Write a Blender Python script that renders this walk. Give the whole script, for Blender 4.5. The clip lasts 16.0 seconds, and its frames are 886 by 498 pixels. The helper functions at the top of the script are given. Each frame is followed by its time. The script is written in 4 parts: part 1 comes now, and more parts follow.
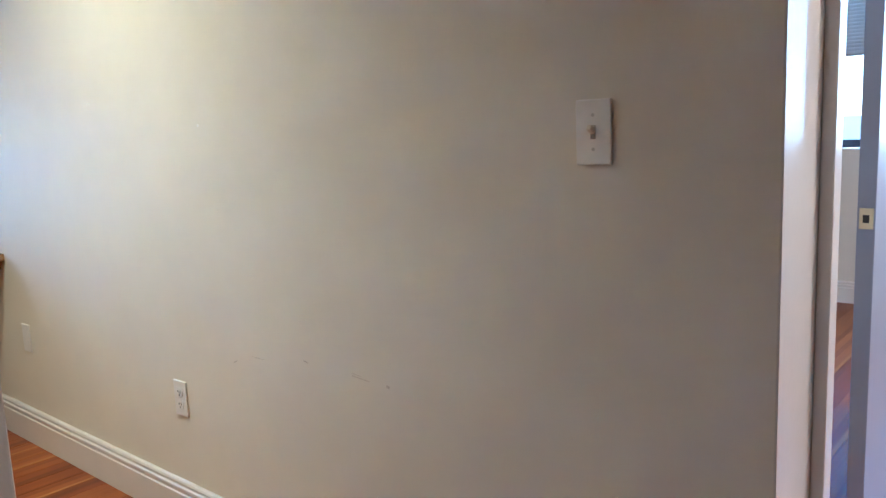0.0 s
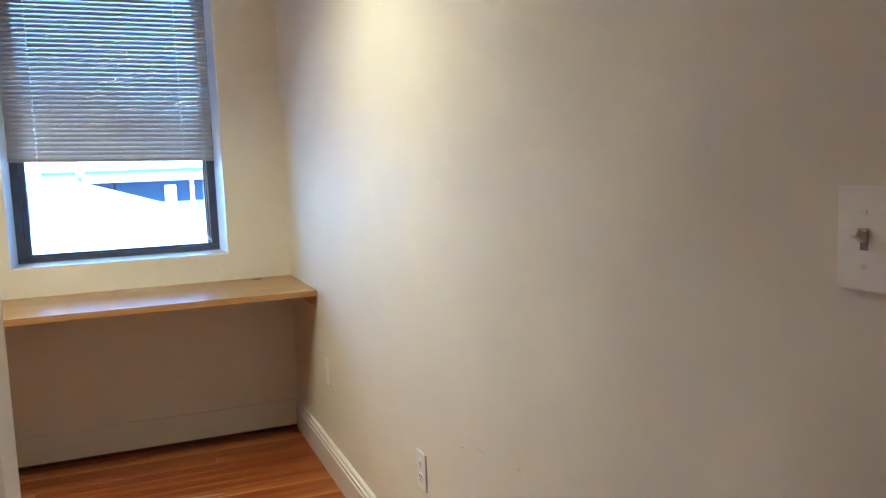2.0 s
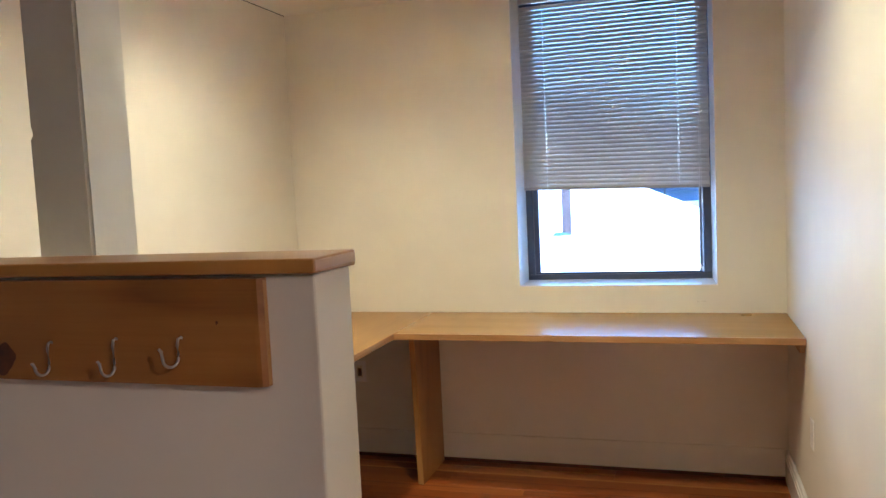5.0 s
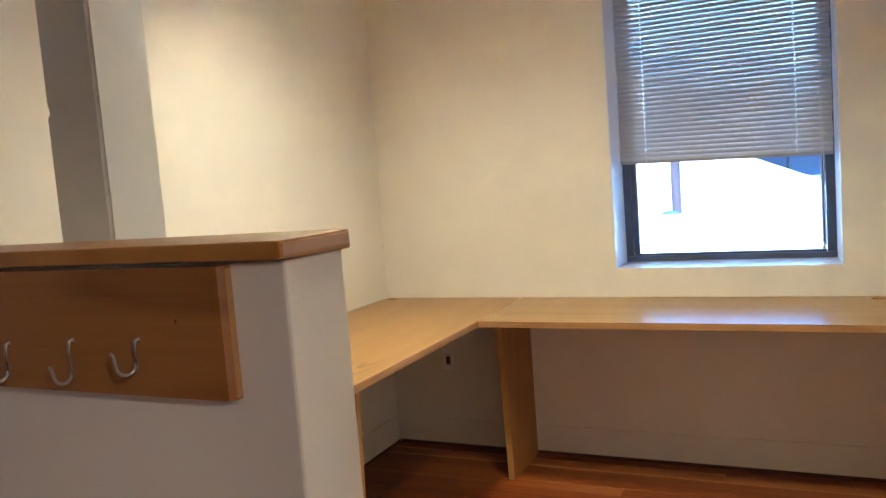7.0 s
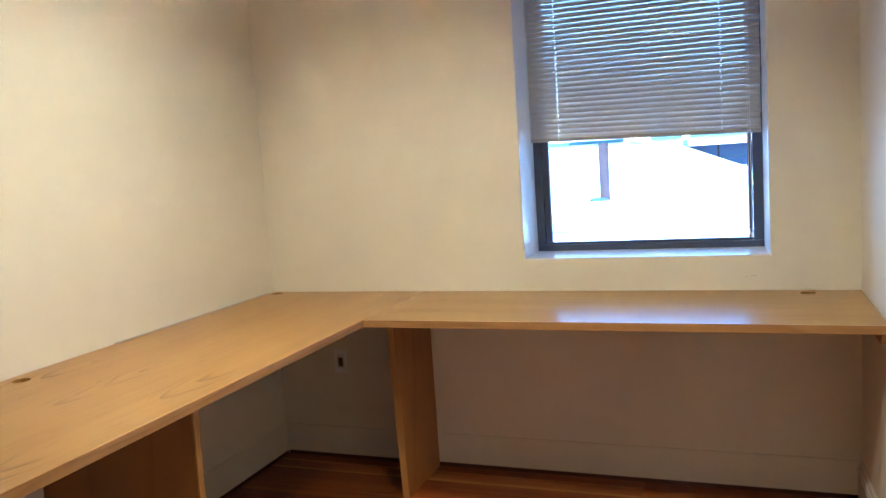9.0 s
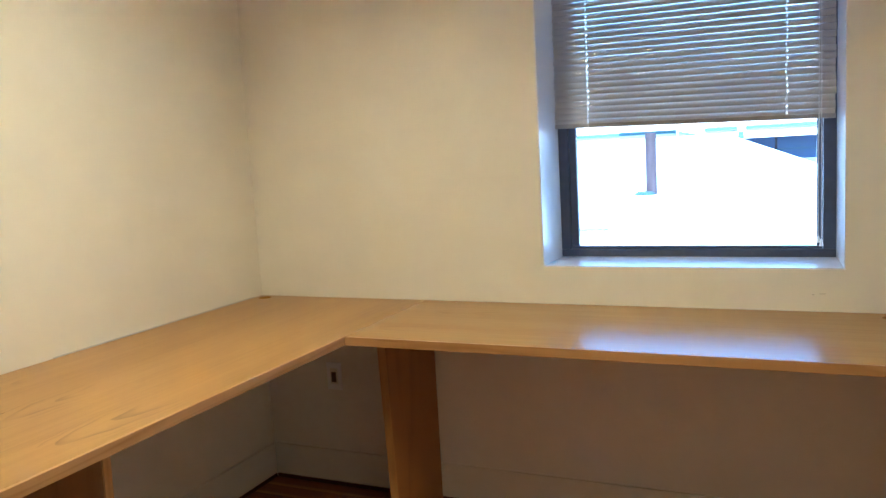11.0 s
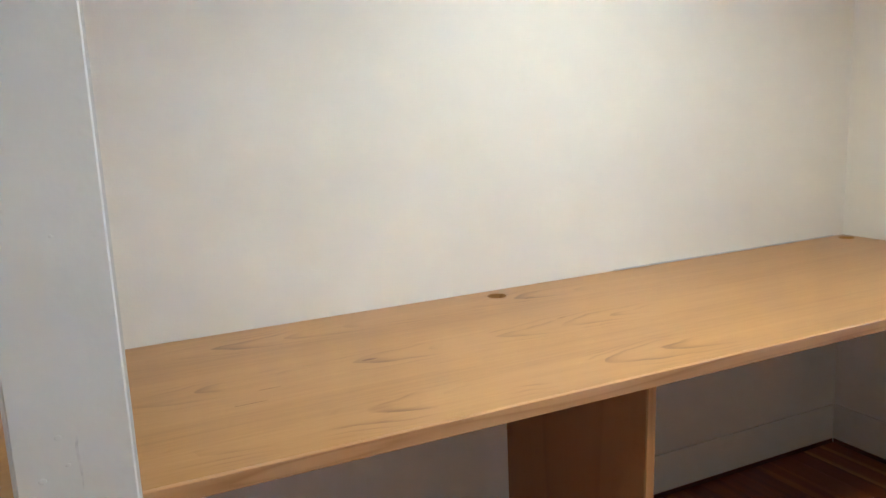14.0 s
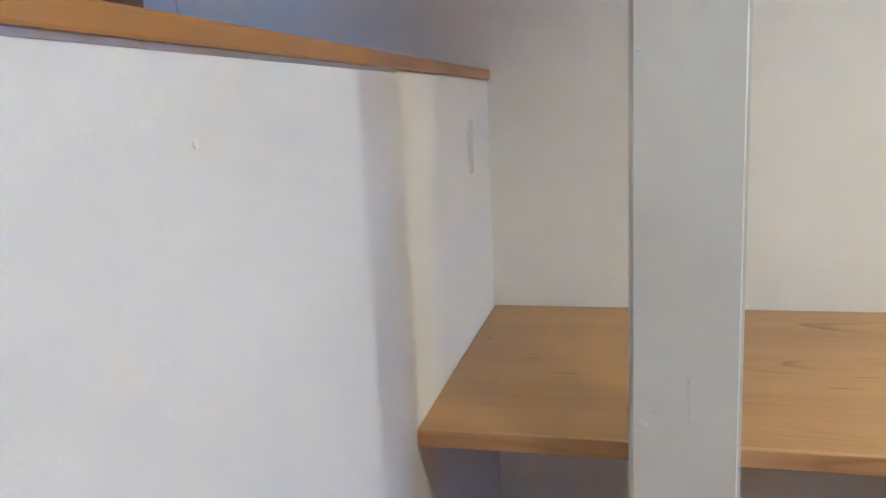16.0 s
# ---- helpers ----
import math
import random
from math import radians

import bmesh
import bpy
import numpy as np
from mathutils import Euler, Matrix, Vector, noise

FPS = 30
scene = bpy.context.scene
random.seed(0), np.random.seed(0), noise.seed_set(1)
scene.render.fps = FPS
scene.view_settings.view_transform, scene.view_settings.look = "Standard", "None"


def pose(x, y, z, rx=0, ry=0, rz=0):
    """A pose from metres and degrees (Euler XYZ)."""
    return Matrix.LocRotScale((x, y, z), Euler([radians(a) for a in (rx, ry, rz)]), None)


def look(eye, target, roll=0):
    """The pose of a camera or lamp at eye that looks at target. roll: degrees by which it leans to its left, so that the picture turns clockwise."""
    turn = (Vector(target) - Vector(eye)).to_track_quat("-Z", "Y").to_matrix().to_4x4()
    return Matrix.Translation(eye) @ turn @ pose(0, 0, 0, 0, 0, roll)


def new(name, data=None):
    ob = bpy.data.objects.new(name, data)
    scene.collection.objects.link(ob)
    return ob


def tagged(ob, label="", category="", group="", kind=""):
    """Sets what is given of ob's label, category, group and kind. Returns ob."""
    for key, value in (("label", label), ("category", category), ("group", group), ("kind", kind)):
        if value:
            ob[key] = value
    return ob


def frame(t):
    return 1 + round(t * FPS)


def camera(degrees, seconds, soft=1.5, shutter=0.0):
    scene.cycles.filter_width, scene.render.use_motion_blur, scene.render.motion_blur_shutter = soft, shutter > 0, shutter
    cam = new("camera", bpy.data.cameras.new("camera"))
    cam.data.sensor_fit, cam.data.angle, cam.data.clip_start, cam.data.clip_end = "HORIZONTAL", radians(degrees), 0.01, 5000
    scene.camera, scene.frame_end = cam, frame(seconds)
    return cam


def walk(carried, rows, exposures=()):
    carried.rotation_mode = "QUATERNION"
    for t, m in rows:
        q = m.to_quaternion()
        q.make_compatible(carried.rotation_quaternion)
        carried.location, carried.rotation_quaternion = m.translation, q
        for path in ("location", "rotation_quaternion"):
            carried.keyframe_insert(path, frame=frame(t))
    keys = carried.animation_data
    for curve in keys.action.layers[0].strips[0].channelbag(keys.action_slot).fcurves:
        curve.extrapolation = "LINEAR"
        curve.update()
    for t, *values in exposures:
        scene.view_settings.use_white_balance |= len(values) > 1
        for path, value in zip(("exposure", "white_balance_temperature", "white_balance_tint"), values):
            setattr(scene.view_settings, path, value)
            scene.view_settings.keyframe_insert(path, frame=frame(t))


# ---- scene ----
cam = camera(59.2, 16.0)

PATH = [
    (0, (-1.239, -4.068, 1.244), (0.258, -2.778, 0.933), -2.5),
    (0.5, (-1.074, -4.065, 1.28), (0.257, -2.6, 0.992), -2.0),
    (1, (-0.942, -4.072, 1.291), (0.188, -2.439, 1.05), -1.6),
    (1.5, (-0.857, -4.038, 1.299), (0.098, -2.294, 1.086), -2.1),
    (2, (-0.739, -3.977, 1.318), (-0.004, -2.130, 1.109), -2.3),
    (2.5, (-0.643, -3.925, 1.329), (-0.13, -2.002, 1.13), -2.3),
    (3, (-0.577, -3.903, 1.346), (-0.303, -1.931, 1.16), -2.9),
    (3.5, (-0.526, -3.884, 1.371), (-0.535, -1.894, 1.17), -2.8),
    (4, (-0.491, -3.88, 1.395), (-0.747, -1.907, 1.186), -3.1),
    (4.5, (-0.465, -3.883, 1.428), (-0.899, -1.941, 1.233), -2.7),
    (5, (-0.452, -3.897, 1.46), (-1.043, -1.993, 1.301), -2.7),
    (7.5, (-0.421, -3.538, 1.417), (-1.284, -1.744, 1.221), -4.6),
    (8, (-0.425, -3.426, 1.402), (-1.25, -1.617, 1.185), -5.3),
    (8.5, (-0.419, -3.311, 1.380), (-1.218, -1.492, 1.144), -4.8),
    (9, (-0.408, -3.156, 1.373), (-1.122, -1.302, 1.146), -3.9),
    (11.5, (-0.466, -2.599, 1.35), (-1.386, -0.842, 1.087), -3.0),
    (12, (-0.523, -2.586, 1.343), (-1.578, -0.912, 1.057), -2.9),
    (12.5, (-0.554, -2.558, 1.342), (-1.792, -1.016, 1.048), -2.7),
    (13, (-0.565, -2.533, 1.339), (-2.016, -1.19, 1.035), -2.7),
    (13.5, (-0.585, -2.511, 1.345), (-2.215, -1.402, 1.008), -2.1),
    (14, (-0.613, -2.502, 1.327), (-2.39, -1.661, 0.961), -2.5),
    (14.5, (-0.645, -2.525, 1.314), (-2.526, -1.958, 0.934), -2.8),
    (15, (-0.645, -2.549, 1.308), (-2.592, -2.292, 0.929), -2.8),
    (15.5, (-0.63, -2.552, 1.308), (-2.591, -2.648, 0.926), -2.4),
    (16, (-0.618, -2.592, 1.308), (-2.523, -3.078, 0.94), -2.6),
]
walk(cam, [(t, look(eye, target, roll)) for t, eye, target, roll in PATH],
     exposures=[(0.0, 3.77, 4390, 0), (0.5, 3.83, 4420, -3), (1.5, 3.78, 4600, -1), (3.5, 3.70, 4880, 3), (6.5, 3.78, 4920, 4), (9.0, 3.63, 4850, 4), (12.3, 3.51, 5030, 0), (13.0, 3.64, 4400, 4), (13.6, 3.76, 4130, 7), (16.0, 3.82, 4100, 6)])

# ---- world, sun and lamps ----
world = bpy.data.worlds.new("world")
scene.world = world
world.use_nodes = True
wn, wl = world.node_tree.nodes, world.node_tree.links
sky = wn.new("ShaderNodeTexSky")
sky.sky_type = "NISHITA"
sky.sun_disc = False
sky.sun_elevation, sky.sun_rotation = radians(55), radians(168)
sky.air_density, sky.dust_density, sky.ozone_density = 1.0, 0.1, 6.0
wl.new(sky.outputs[0], wn["Background"].inputs[0])
wn["Background"].inputs[1].default_value = 0.11

sun = new("sun", bpy.data.lights.new("sun", "SUN"))
sun.data.energy, sun.data.angle, sun.data.color = 3.6, radians(0.5), (1.0, 0.97, 0.93)
sun.matrix_world = look((3.0, -14.0, 20.5), (0, 0, 0))

W, CEIL = 2.505, 2.424          # room's width (x from -W to 0) and height
BACK = -6.4                    # assumed unseen wall behind the entry, set back to lessen bounced light
CANS = ((-0.70, -1.70, 2.25), (-1.68, -1.27, 2.36))
HALL_FILL = (1.15, -4.55)
for cx, cy, watts in CANS:
    lamp = new("downlight_lamp", bpy.data.lights.new("downlight_lamp", "AREA"))
    lamp.data.shape, lamp.data.size = "DISK", 0.13
    lamp.data.energy, lamp.data.color = watts, (1.0, 0.74, 0.42)
    lamp.matrix_world = pose(cx, cy, CEIL + 0.045)
# unseen fill lamp, added to warm the half wall through the doorway
hall = new("hall_fill_lamp", bpy.data.lights.new("hall_fill_lamp", "AREA"))
hall.data.shape, hall.data.size = "DISK", 0.26
hall.data.energy, hall.data.color = 4.0, (1.0, 0.67, 0.45)
hall.matrix_world = pose(HALL_FILL[0], HALL_FILL[1], CEIL - 0.065)

day = new("window_daylight", bpy.data.lights.new("window_daylight", "AREA"))    # added area lamp standing in for sky light at the next room's unseen second window
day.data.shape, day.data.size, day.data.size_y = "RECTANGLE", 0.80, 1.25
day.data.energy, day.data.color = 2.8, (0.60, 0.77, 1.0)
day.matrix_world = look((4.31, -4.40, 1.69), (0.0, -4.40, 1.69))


# ---- materials ----
def material(name, rough=0.5, metal=0.0, color=(0.5, 0.5, 0.5)):
    m = bpy.data.materials.new(name)
    m.use_nodes = True
    nt = m.node_tree
    b = nt.nodes["Principled BSDF"]
    b.inputs["Base Color"].default_value = (*color, 1)
    b.inputs["Roughness"].default_value = rough
    b.inputs["Metallic"].default_value = metal
    return m, nt.nodes, nt.links, b


def ramp(nodes, stops):
    r = nodes.new("ShaderNodeValToRGB")
    el = r.color_ramp.elements
    while len(el) < len(stops):
        el.new(0.5)
    for e, (p, c) in zip(el, stops):
        e.position, e.color = p, (*c, 1)
    return r


def noise_node(nodes, links, vec, scale, detail=3.0, rough=0.5):
    n = nodes.new("ShaderNodeTexNoise")
    n.inputs["Scale"].default_value = scale
    n.inputs["Detail"].default_value = detail
    n.inputs["Roughness"].default_value = rough
    if vec is not None:
        links.new(vec, n.inputs["Vector"])
    return n


def paint(name, color, rough=0.5, vary=0.05, relief=0.12, grain=180.0, specular=0.5):
    """Rolled wall paint: faint blotches, fine orange-peel relief."""
    m, n, l, b = material(name, rough)
    co = n.new("ShaderNodeTexCoord").outputs["Object"]
    big = noise_node(n, l, co, 1.7, 5, 0.6)
    lo = tuple(c * (1 - vary) for c in color)
    hi = tuple(min(1, c * (1 + vary * 0.6)) for c in color)
    r = ramp(n, [(0.3, lo), (0.7, hi)])
    l.new(big.outputs["Fac"], r.inputs[0])
    l.new(r.outputs[0], b.inputs["Base Color"])
    fine = noise_node(n, l, co, grain, 2)
    wave = noise_node(n, l, co, 5.0, 3)
    mixed = n.new("ShaderNodeMath")
    mixed.operation = "MULTIPLY_ADD"
    mixed.inputs[1].default_value = 6.0
    l.new(wave.outputs["Fac"], mixed.inputs[0])
    l.new(fine.outputs["Fac"], mixed.inputs[2])
    bump = n.new("ShaderNodeBump")
    bump.inputs["Strength"].default_value = relief
    bump.inputs["Distance"].default_value = 0.002
    l.new(mixed.outputs[0], bump.inputs["Height"])
    l.new(bump.outputs[0], b.inputs["Normal"])
    rr = n.new("ShaderNodeMapRange")
    rr.inputs["To Min"].default_value, rr.inputs["To Max"].default_value = rough - 0.06, rough + 0.08
    l.new(big.outputs["Fac"], rr.inputs["Value"])
    l.new(rr.outputs[0], b.inputs["Roughness"])
    b.inputs["Specular IOR Level"].default_value = specular
    return m


def wood(name, dark, mid, light, axis=0, rough=0.35, rings=7.0, stretch=0.16, size=3.2, random_shift=False, contrast=0.5, coat=0.0):
    """Flat-sawn wood with its grain along one axis: contour rings, fine pores, soft blotches."""
    m, n, l, b = material(name, rough)
    tc = n.new("ShaderNodeTexCoord")
    mp = n.new("ShaderNodeMapping")
    s = [size, size, size]
    s[axis] = size * stretch
    mp.inputs["Scale"].default_value = s
    vec = tc.outputs["Object"]
    info = None
    if random_shift:
        info = n.new("ShaderNodeObjectInfo")
        sc = n.new("ShaderNodeVectorMath")
        sc.operation = "SCALE"
        sc.inputs[0].default_value = (13.7, 29.3, 7.1)
        l.new(info.outputs["Random"], sc.inputs["Scale"])
        ad = n.new("ShaderNodeVectorMath")
        l.new(vec, ad.inputs[0])
        l.new(sc.outputs[0], ad.inputs[1])
        vec = ad.outputs[0]
    l.new(vec, mp.inputs["Vector"])
    base = noise_node(n, l, mp.outputs[0], 1.0, 2.5, 0.45)
    mul = n.new("ShaderNodeMath")
    mul.operation = "MULTIPLY"
    mul.inputs[1].default_value = rings
    l.new(base.outputs["Fac"], mul.inputs[0])
    fr = n.new("ShaderNodeMath")
    fr.operation = "FRACT"
    l.new(mul.outputs[0], fr.inputs[0])
    ringr = ramp(n, [(0.0, (0, 0, 0)), (0.45, (0.12,) * 3), (0.86, (1, 1, 1)), (1.0, (0, 0, 0))])
    l.new(fr.outputs[0], ringr.inputs[0])
    mp2 = n.new("ShaderNodeMapping")
    s2 = [170.0] * 3
    s2[axis] = 5.0
    mp2.inputs["Scale"].default_value = s2
    l.new(vec, mp2.inputs["Vector"])
    pores = noise_node(n, l, mp2.outputs[0], 1.0, 3, 0.6)
    blot0 = noise_node(n, l, vec, 2.3, 3)
    blot = n.new("ShaderNodeMapRange")
    blot.inputs["To Min"].default_value, blot.inputs["To Max"].default_value = 0.36, 0.64
    l.new(blot0.outputs["Fac"], blot.inputs["Value"])
    col = ramp(n, [(0.28, dark), (0.5, mid), (0.74, light)])
    a1 = n.new("ShaderNodeMath")
    a1.operation = "MULTIPLY_ADD"
    a1.inputs[1].default_value = -0.30 * contrast
    l.new(ringr.outputs[0], a1.inputs[0])
    l.new(blot.outputs[0], a1.inputs[2])
    a2 = n.new("ShaderNodeMath")
    a2.operation = "MULTIPLY_ADD"
    a2.inputs[1].default_value = 0.30 * contrast
    l.new(pores.outputs["Fac"], a2.inputs[0])
    l.new(a1.outputs[0], a2.inputs[2])
    out = a2.outputs[0]
    if random_shift:
        a3 = n.new("ShaderNodeMath")
        a3.operation = "MULTIPLY_ADD"
        a3.inputs[1].default_value = 0.20
        l.new(info.outputs["Random"], a3.inputs[0])
        l.new(out, a3.inputs[2])
        a4 = n.new("ShaderNodeMath")
        a4.operation = "SUBTRACT"
        a4.inputs[1].default_value = 0.10
        l.new(a3.outputs[0], a4.inputs[0])
        out = a4.outputs[0]
    l.new(out, col.inputs[0])
    final = col.outputs[0]
    if random_shift:
        sep = n.new("ShaderNodeSeparateXYZ")
        l.new(tc.outputs["Object"], sep.inputs[0])
        wob = n.new("ShaderNodeMath")
        wob.operation = "MULTIPLY_ADD"
        wob.inputs[1].default_value = 0.03
        l.new(base.outputs["Fac"], wob.inputs[0])
        l.new(sep.outputs[1], wob.inputs[2])
        thin = n.new("ShaderNodeMapRange")
        thin.inputs["From Min"].default_value, thin.inputs["From Max"].default_value = 0.034, 0.028
        l.new(wob.outputs[0], thin.inputs["Value"])
        some = n.new("ShaderNodeMath")
        some.operation = "GREATER_THAN"
        some.inputs[1].default_value = 0.66
        l.new(info.outputs["Random"], some.inputs[0])
        both = n.new("ShaderNodeMath")
        both.operation = "MULTIPLY"
        l.new(thin.outputs[0], both.inputs[0])
        l.new(some.outputs[0], both.inputs[1])
        half = n.new("ShaderNodeMath")
        half.operation = "MULTIPLY"
        half.inputs[1].default_value = 0.75
        l.new(both.outputs[0], half.inputs[0])
        mixc = n.new("ShaderNodeMix")
        mixc.data_type = "RGBA"
        l.new(half.outputs[0], mixc.inputs[0])
        l.new(final, mixc.inputs[6])
        mixc.inputs[7].default_value = (0.46, 0.22, 0.055, 1)
        final = mixc.outputs[2]
    l.new(final, b.inputs["Base Color"])
    bump = n.new("ShaderNodeBump")
    bump.inputs["Strength"].default_value = 0.10
    bump.inputs["Distance"].default_value = 0.001
    l.new(pores.outputs["Fac"], bump.inputs["Height"])
    l.new(bump.outputs[0], b.inputs["Normal"])
    rr = n.new("ShaderNodeMapRange")
    rr.inputs["To Min"].default_value, rr.inputs["To Max"].default_value = rough - 0.02, rough + 0.03
    l.new(blot0.outputs["Fac"], rr.inputs["Value"])
    l.new(rr.outputs[0], b.inputs["Roughness"])
    b.inputs["Coat Weight"].default_value = coat
    if random_shift:
        b.inputs["Specular IOR Level"].default_value = 0.4
    b.inputs["Coat Roughness"].default_value = 0.2
    return m


def veneer(name, dark, mid, light, axis, rough, figure):
    """Pale veneer: straight fine grain, with flame-shaped darker figure in places."""
    m, n, l, b = material(name, rough)
    tc = n.new("ShaderNodeTexCoord")
    vec = tc.outputs["Object"]

    def stretched(across, along, detail, roughness=0.55):
        mp = n.new("ShaderNodeMapping")
        s = [across] * 3
        s[axis] = along
        mp.inputs["Scale"].default_value = s
        l.new(vec, mp.inputs["Vector"])
        return noise_node(n, l, mp.outputs[0], 1.0, detail, roughness)

    def math_node(op, a, c, d=None):
        k = n.new("ShaderNodeMath")
        k.operation = op
        for slot, v in enumerate((a, c, d)):
            if v is None:
                continue
            if isinstance(v, (int, float)):
                k.inputs[slot].default_value = v
            else:
                l.new(v, k.inputs[slot])
        return k.outputs[0]

    # flat-sawn leaves: nested arches along each leaf, tips all pointing one way
    sep = n.new("ShaderNodeSeparateXYZ")
    l.new(vec, sep.inputs[0])
    along, across = sep.outputs[axis], sep.outputs[1 - axis]
    leaf_u = math_node("MULTIPLY_ADD", across, 1 / 0.275, 1.835 / 0.275)
    leaf_i = math_node("ROUND", leaf_u, None)
    du = math_node("SUBTRACT", leaf_u, leaf_i)
    wander = stretched(5.0, 3.0, 3.0, 0.5)
    fine_w = stretched(26.0, 5.0, 2.0, 0.5)
    sway = math_node("MULTIPLY_ADD", wander.outputs["Fac"], 0.34, math_node("SUBTRACT", du, 0.17))
    arch = math_node("MULTIPLY", math_node("MULTIPLY", sway, sway), -34.0)
    field = math_node("MULTIPLY_ADD", along, 1 / 0.163, arch)
    field = math_node("MULTIPLY_ADD", leaf_i, 0.37, field)
    field = math_node("MULTIPLY_ADD", fine_w.outputs["Fac"], 0.35, field)
    field = math_node("MULTIPLY_ADD", wander.outputs["Fac"], 0.9, field)
    lines = math_node("FRACT", field, None)
    flame = ramp(n, [(0.0, (0.85,) * 3), (0.07, (1, 1, 1)), (0.34, (0.12,) * 3), (0.6, (0, 0, 0)), (0.93, (0, 0, 0))])
    l.new(lines, flame.inputs[0])
    where = stretched(4.0, 4.6, 2.0)
    mask = n.new("ShaderNodeMapRange")
    mask.inputs["From Min"].default_value, mask.inputs["From Max"].default_value = 0.46, 0.62
    l.new(where.outputs["Fac"], mask.inputs["Value"])
    middle = n.new("ShaderNodeMapRange")
    middle.inputs["From Min"].default_value, middle.inputs["From Max"].default_value = 0.34, 0.08
    l.new(math_node("ABSOLUTE", du, None), middle.inputs["Value"])
    reach = n.new("ShaderNodeMapRange")
    reach.inputs["From Min"].default_value, reach.inputs["From Max"].default_value = 0.75, 0.40
    l.new(math_node("ABSOLUTE", math_node("ADD", along, 1.85), None), reach.inputs["Value"])
    fig = math_node("MULTIPLY", flame.outputs[0], mask.outputs[0])
    fig = math_node("MULTIPLY", fig, middle.outputs[0])
    fig = math_node("MULTIPLY", fig, reach.outputs[0])
    grain = stretched(85.0, 1.6, 3.0)
    pores = stretched(330.0, 9.0, 2.0)
    broad = stretched(9.0, 0.5, 2.0)
    v = math_node("MULTIPLY_ADD", grain.outputs["Fac"], 0.22, 0.5 - 0.11)
    v = math_node("MULTIPLY_ADD", pores.outputs["Fac"], 0.22, v)
    v = math_node("SUBTRACT", v, 0.11)
    v = math_node("MULTIPLY_ADD", broad.outputs["Fac"], 0.26, v)
    v = math_node("SUBTRACT", v, 0.13)
    v = math_node("MULTIPLY_ADD", fig, -0.30 * figure, v)
    b.inputs["Specular IOR Level"].default_value = 0.32
    col = ramp(n, [(0.22, dark), (0.5, mid), (0.72, light)])
    l.new(v, col.inputs[0])
    l.new(col.outputs[0], b.inputs["Base Color"])
    bump = n.new("ShaderNodeBump")
    bump.inputs["Strength"].default_value = 0.06
    bump.inputs["Distance"].default_value = 0.001
    l.new(pores.outputs["Fac"], bump.inputs["Height"])
    l.new(bump.outputs[0], b.inputs["Normal"])
    return m


def plain(name, color, rough=0.5, metal=0.0, vary=0.08, scale=30.0, relief=0.0):
    m, n, l, b = material(name, rough, metal)
    co = n.new("ShaderNodeTexCoord").outputs["Object"]
    no = noise_node(n, l, co, scale, 4)
    r = ramp(n, [(0.3, tuple(c * (1 - vary) for c in color)), (0.7, tuple(min(1, c * (1 + vary)) for c in color))])
    l.new(no.outputs["Fac"], r.inputs[0])
    l.new(r.outputs[0], b.inputs["Base Color"])
    if relief:
        bump = n.new("ShaderNodeBump")
        bump.inputs["Strength"].default_value = relief
        bump.inputs["Distance"].default_value = 0.003
        l.new(no.outputs["Fac"], bump.inputs["Height"])
        l.new(bump.outputs[0], b.inputs["Normal"])
    return m


M_WALL = paint("cream_wall_paint", (0.79, 0.752, 0.645), 0.58, specular=0.35)
M_WHITE = paint("pale_cream_wall_paint", (0.79, 0.762, 0.68), 0.50, specular=0.4)
M_TRIM = paint("white_gloss_trim", (0.80, 0.78, 0.74), 0.22, vary=0.03, relief=0.10, grain=60)
# grey-blue stands for blue shade on the door leaf, put into its colour
M_DOORSHADE = paint("door_in_blue_shade", (0.31, 0.35, 0.46), 0.3, vary=0.04, relief=0.1, grain=60)
M_POST = paint("grey_white_post_paint", (0.635, 0.62, 0.55), 0.38, vary=0.04, relief=0.25, grain=45)
M_SMUDGE = plain("grey_smudge", (0.56, 0.54, 0.49), 0.5, vary=0.12, scale=90)
M_CEIL = paint("ceiling_paint", (0.80, 0.77, 0.70), 0.7)
M_DESK_Y = veneer("worktop_veneer_long", (0.19, 0.09, 0.020), (0.355, 0.195, 0.048), (0.44, 0.258, 0.076), 1, 0.30, 1.15)
M_DESK_X = veneer("worktop_veneer_cross", (0.24, 0.12, 0.030), (0.36, 0.202, 0.052), (0.43, 0.252, 0.076), 0, 0.25, 0.4)
M_EDGE_Y = wood("edge_banding_long", (0.25, 0.12, 0.036), (0.40, 0.220, 0.076), (0.49, 0.295, 0.115), 1, 0.4, 6.0, 0.06, 14.0, contrast=0.6)
M_EDGE_X = wood("edge_banding_cross", (0.25, 0.115, 0.035), (0.37, 0.195, 0.062), (0.47, 0.265, 0.095), 0, 0.4, 6.0, 0.06, 14.0, contrast=0.6)
M_LEG = wood("leg_veneer", (0.21, 0.082, 0.014), (0.34, 0.15, 0.03), (0.42, 0.205, 0.05), 2, 0.4, 7.0, 0.12, 3.5, contrast=0.4)
M_LEGEDGE = wood("leg_edge_wood", (0.30, 0.14, 0.035), (0.44, 0.24, 0.07), (0.52, 0.30, 0.10), 2, 0.4, 6.0, 0.06, 14.0, contrast=0.5)
M_CAP = wood("cap_wood", (0.18, 0.068, 0.009), (0.35, 0.158, 0.026), (0.45, 0.228, 0.047), 0, 0.33, 9.0, 0.08, 5.0, contrast=0.6)
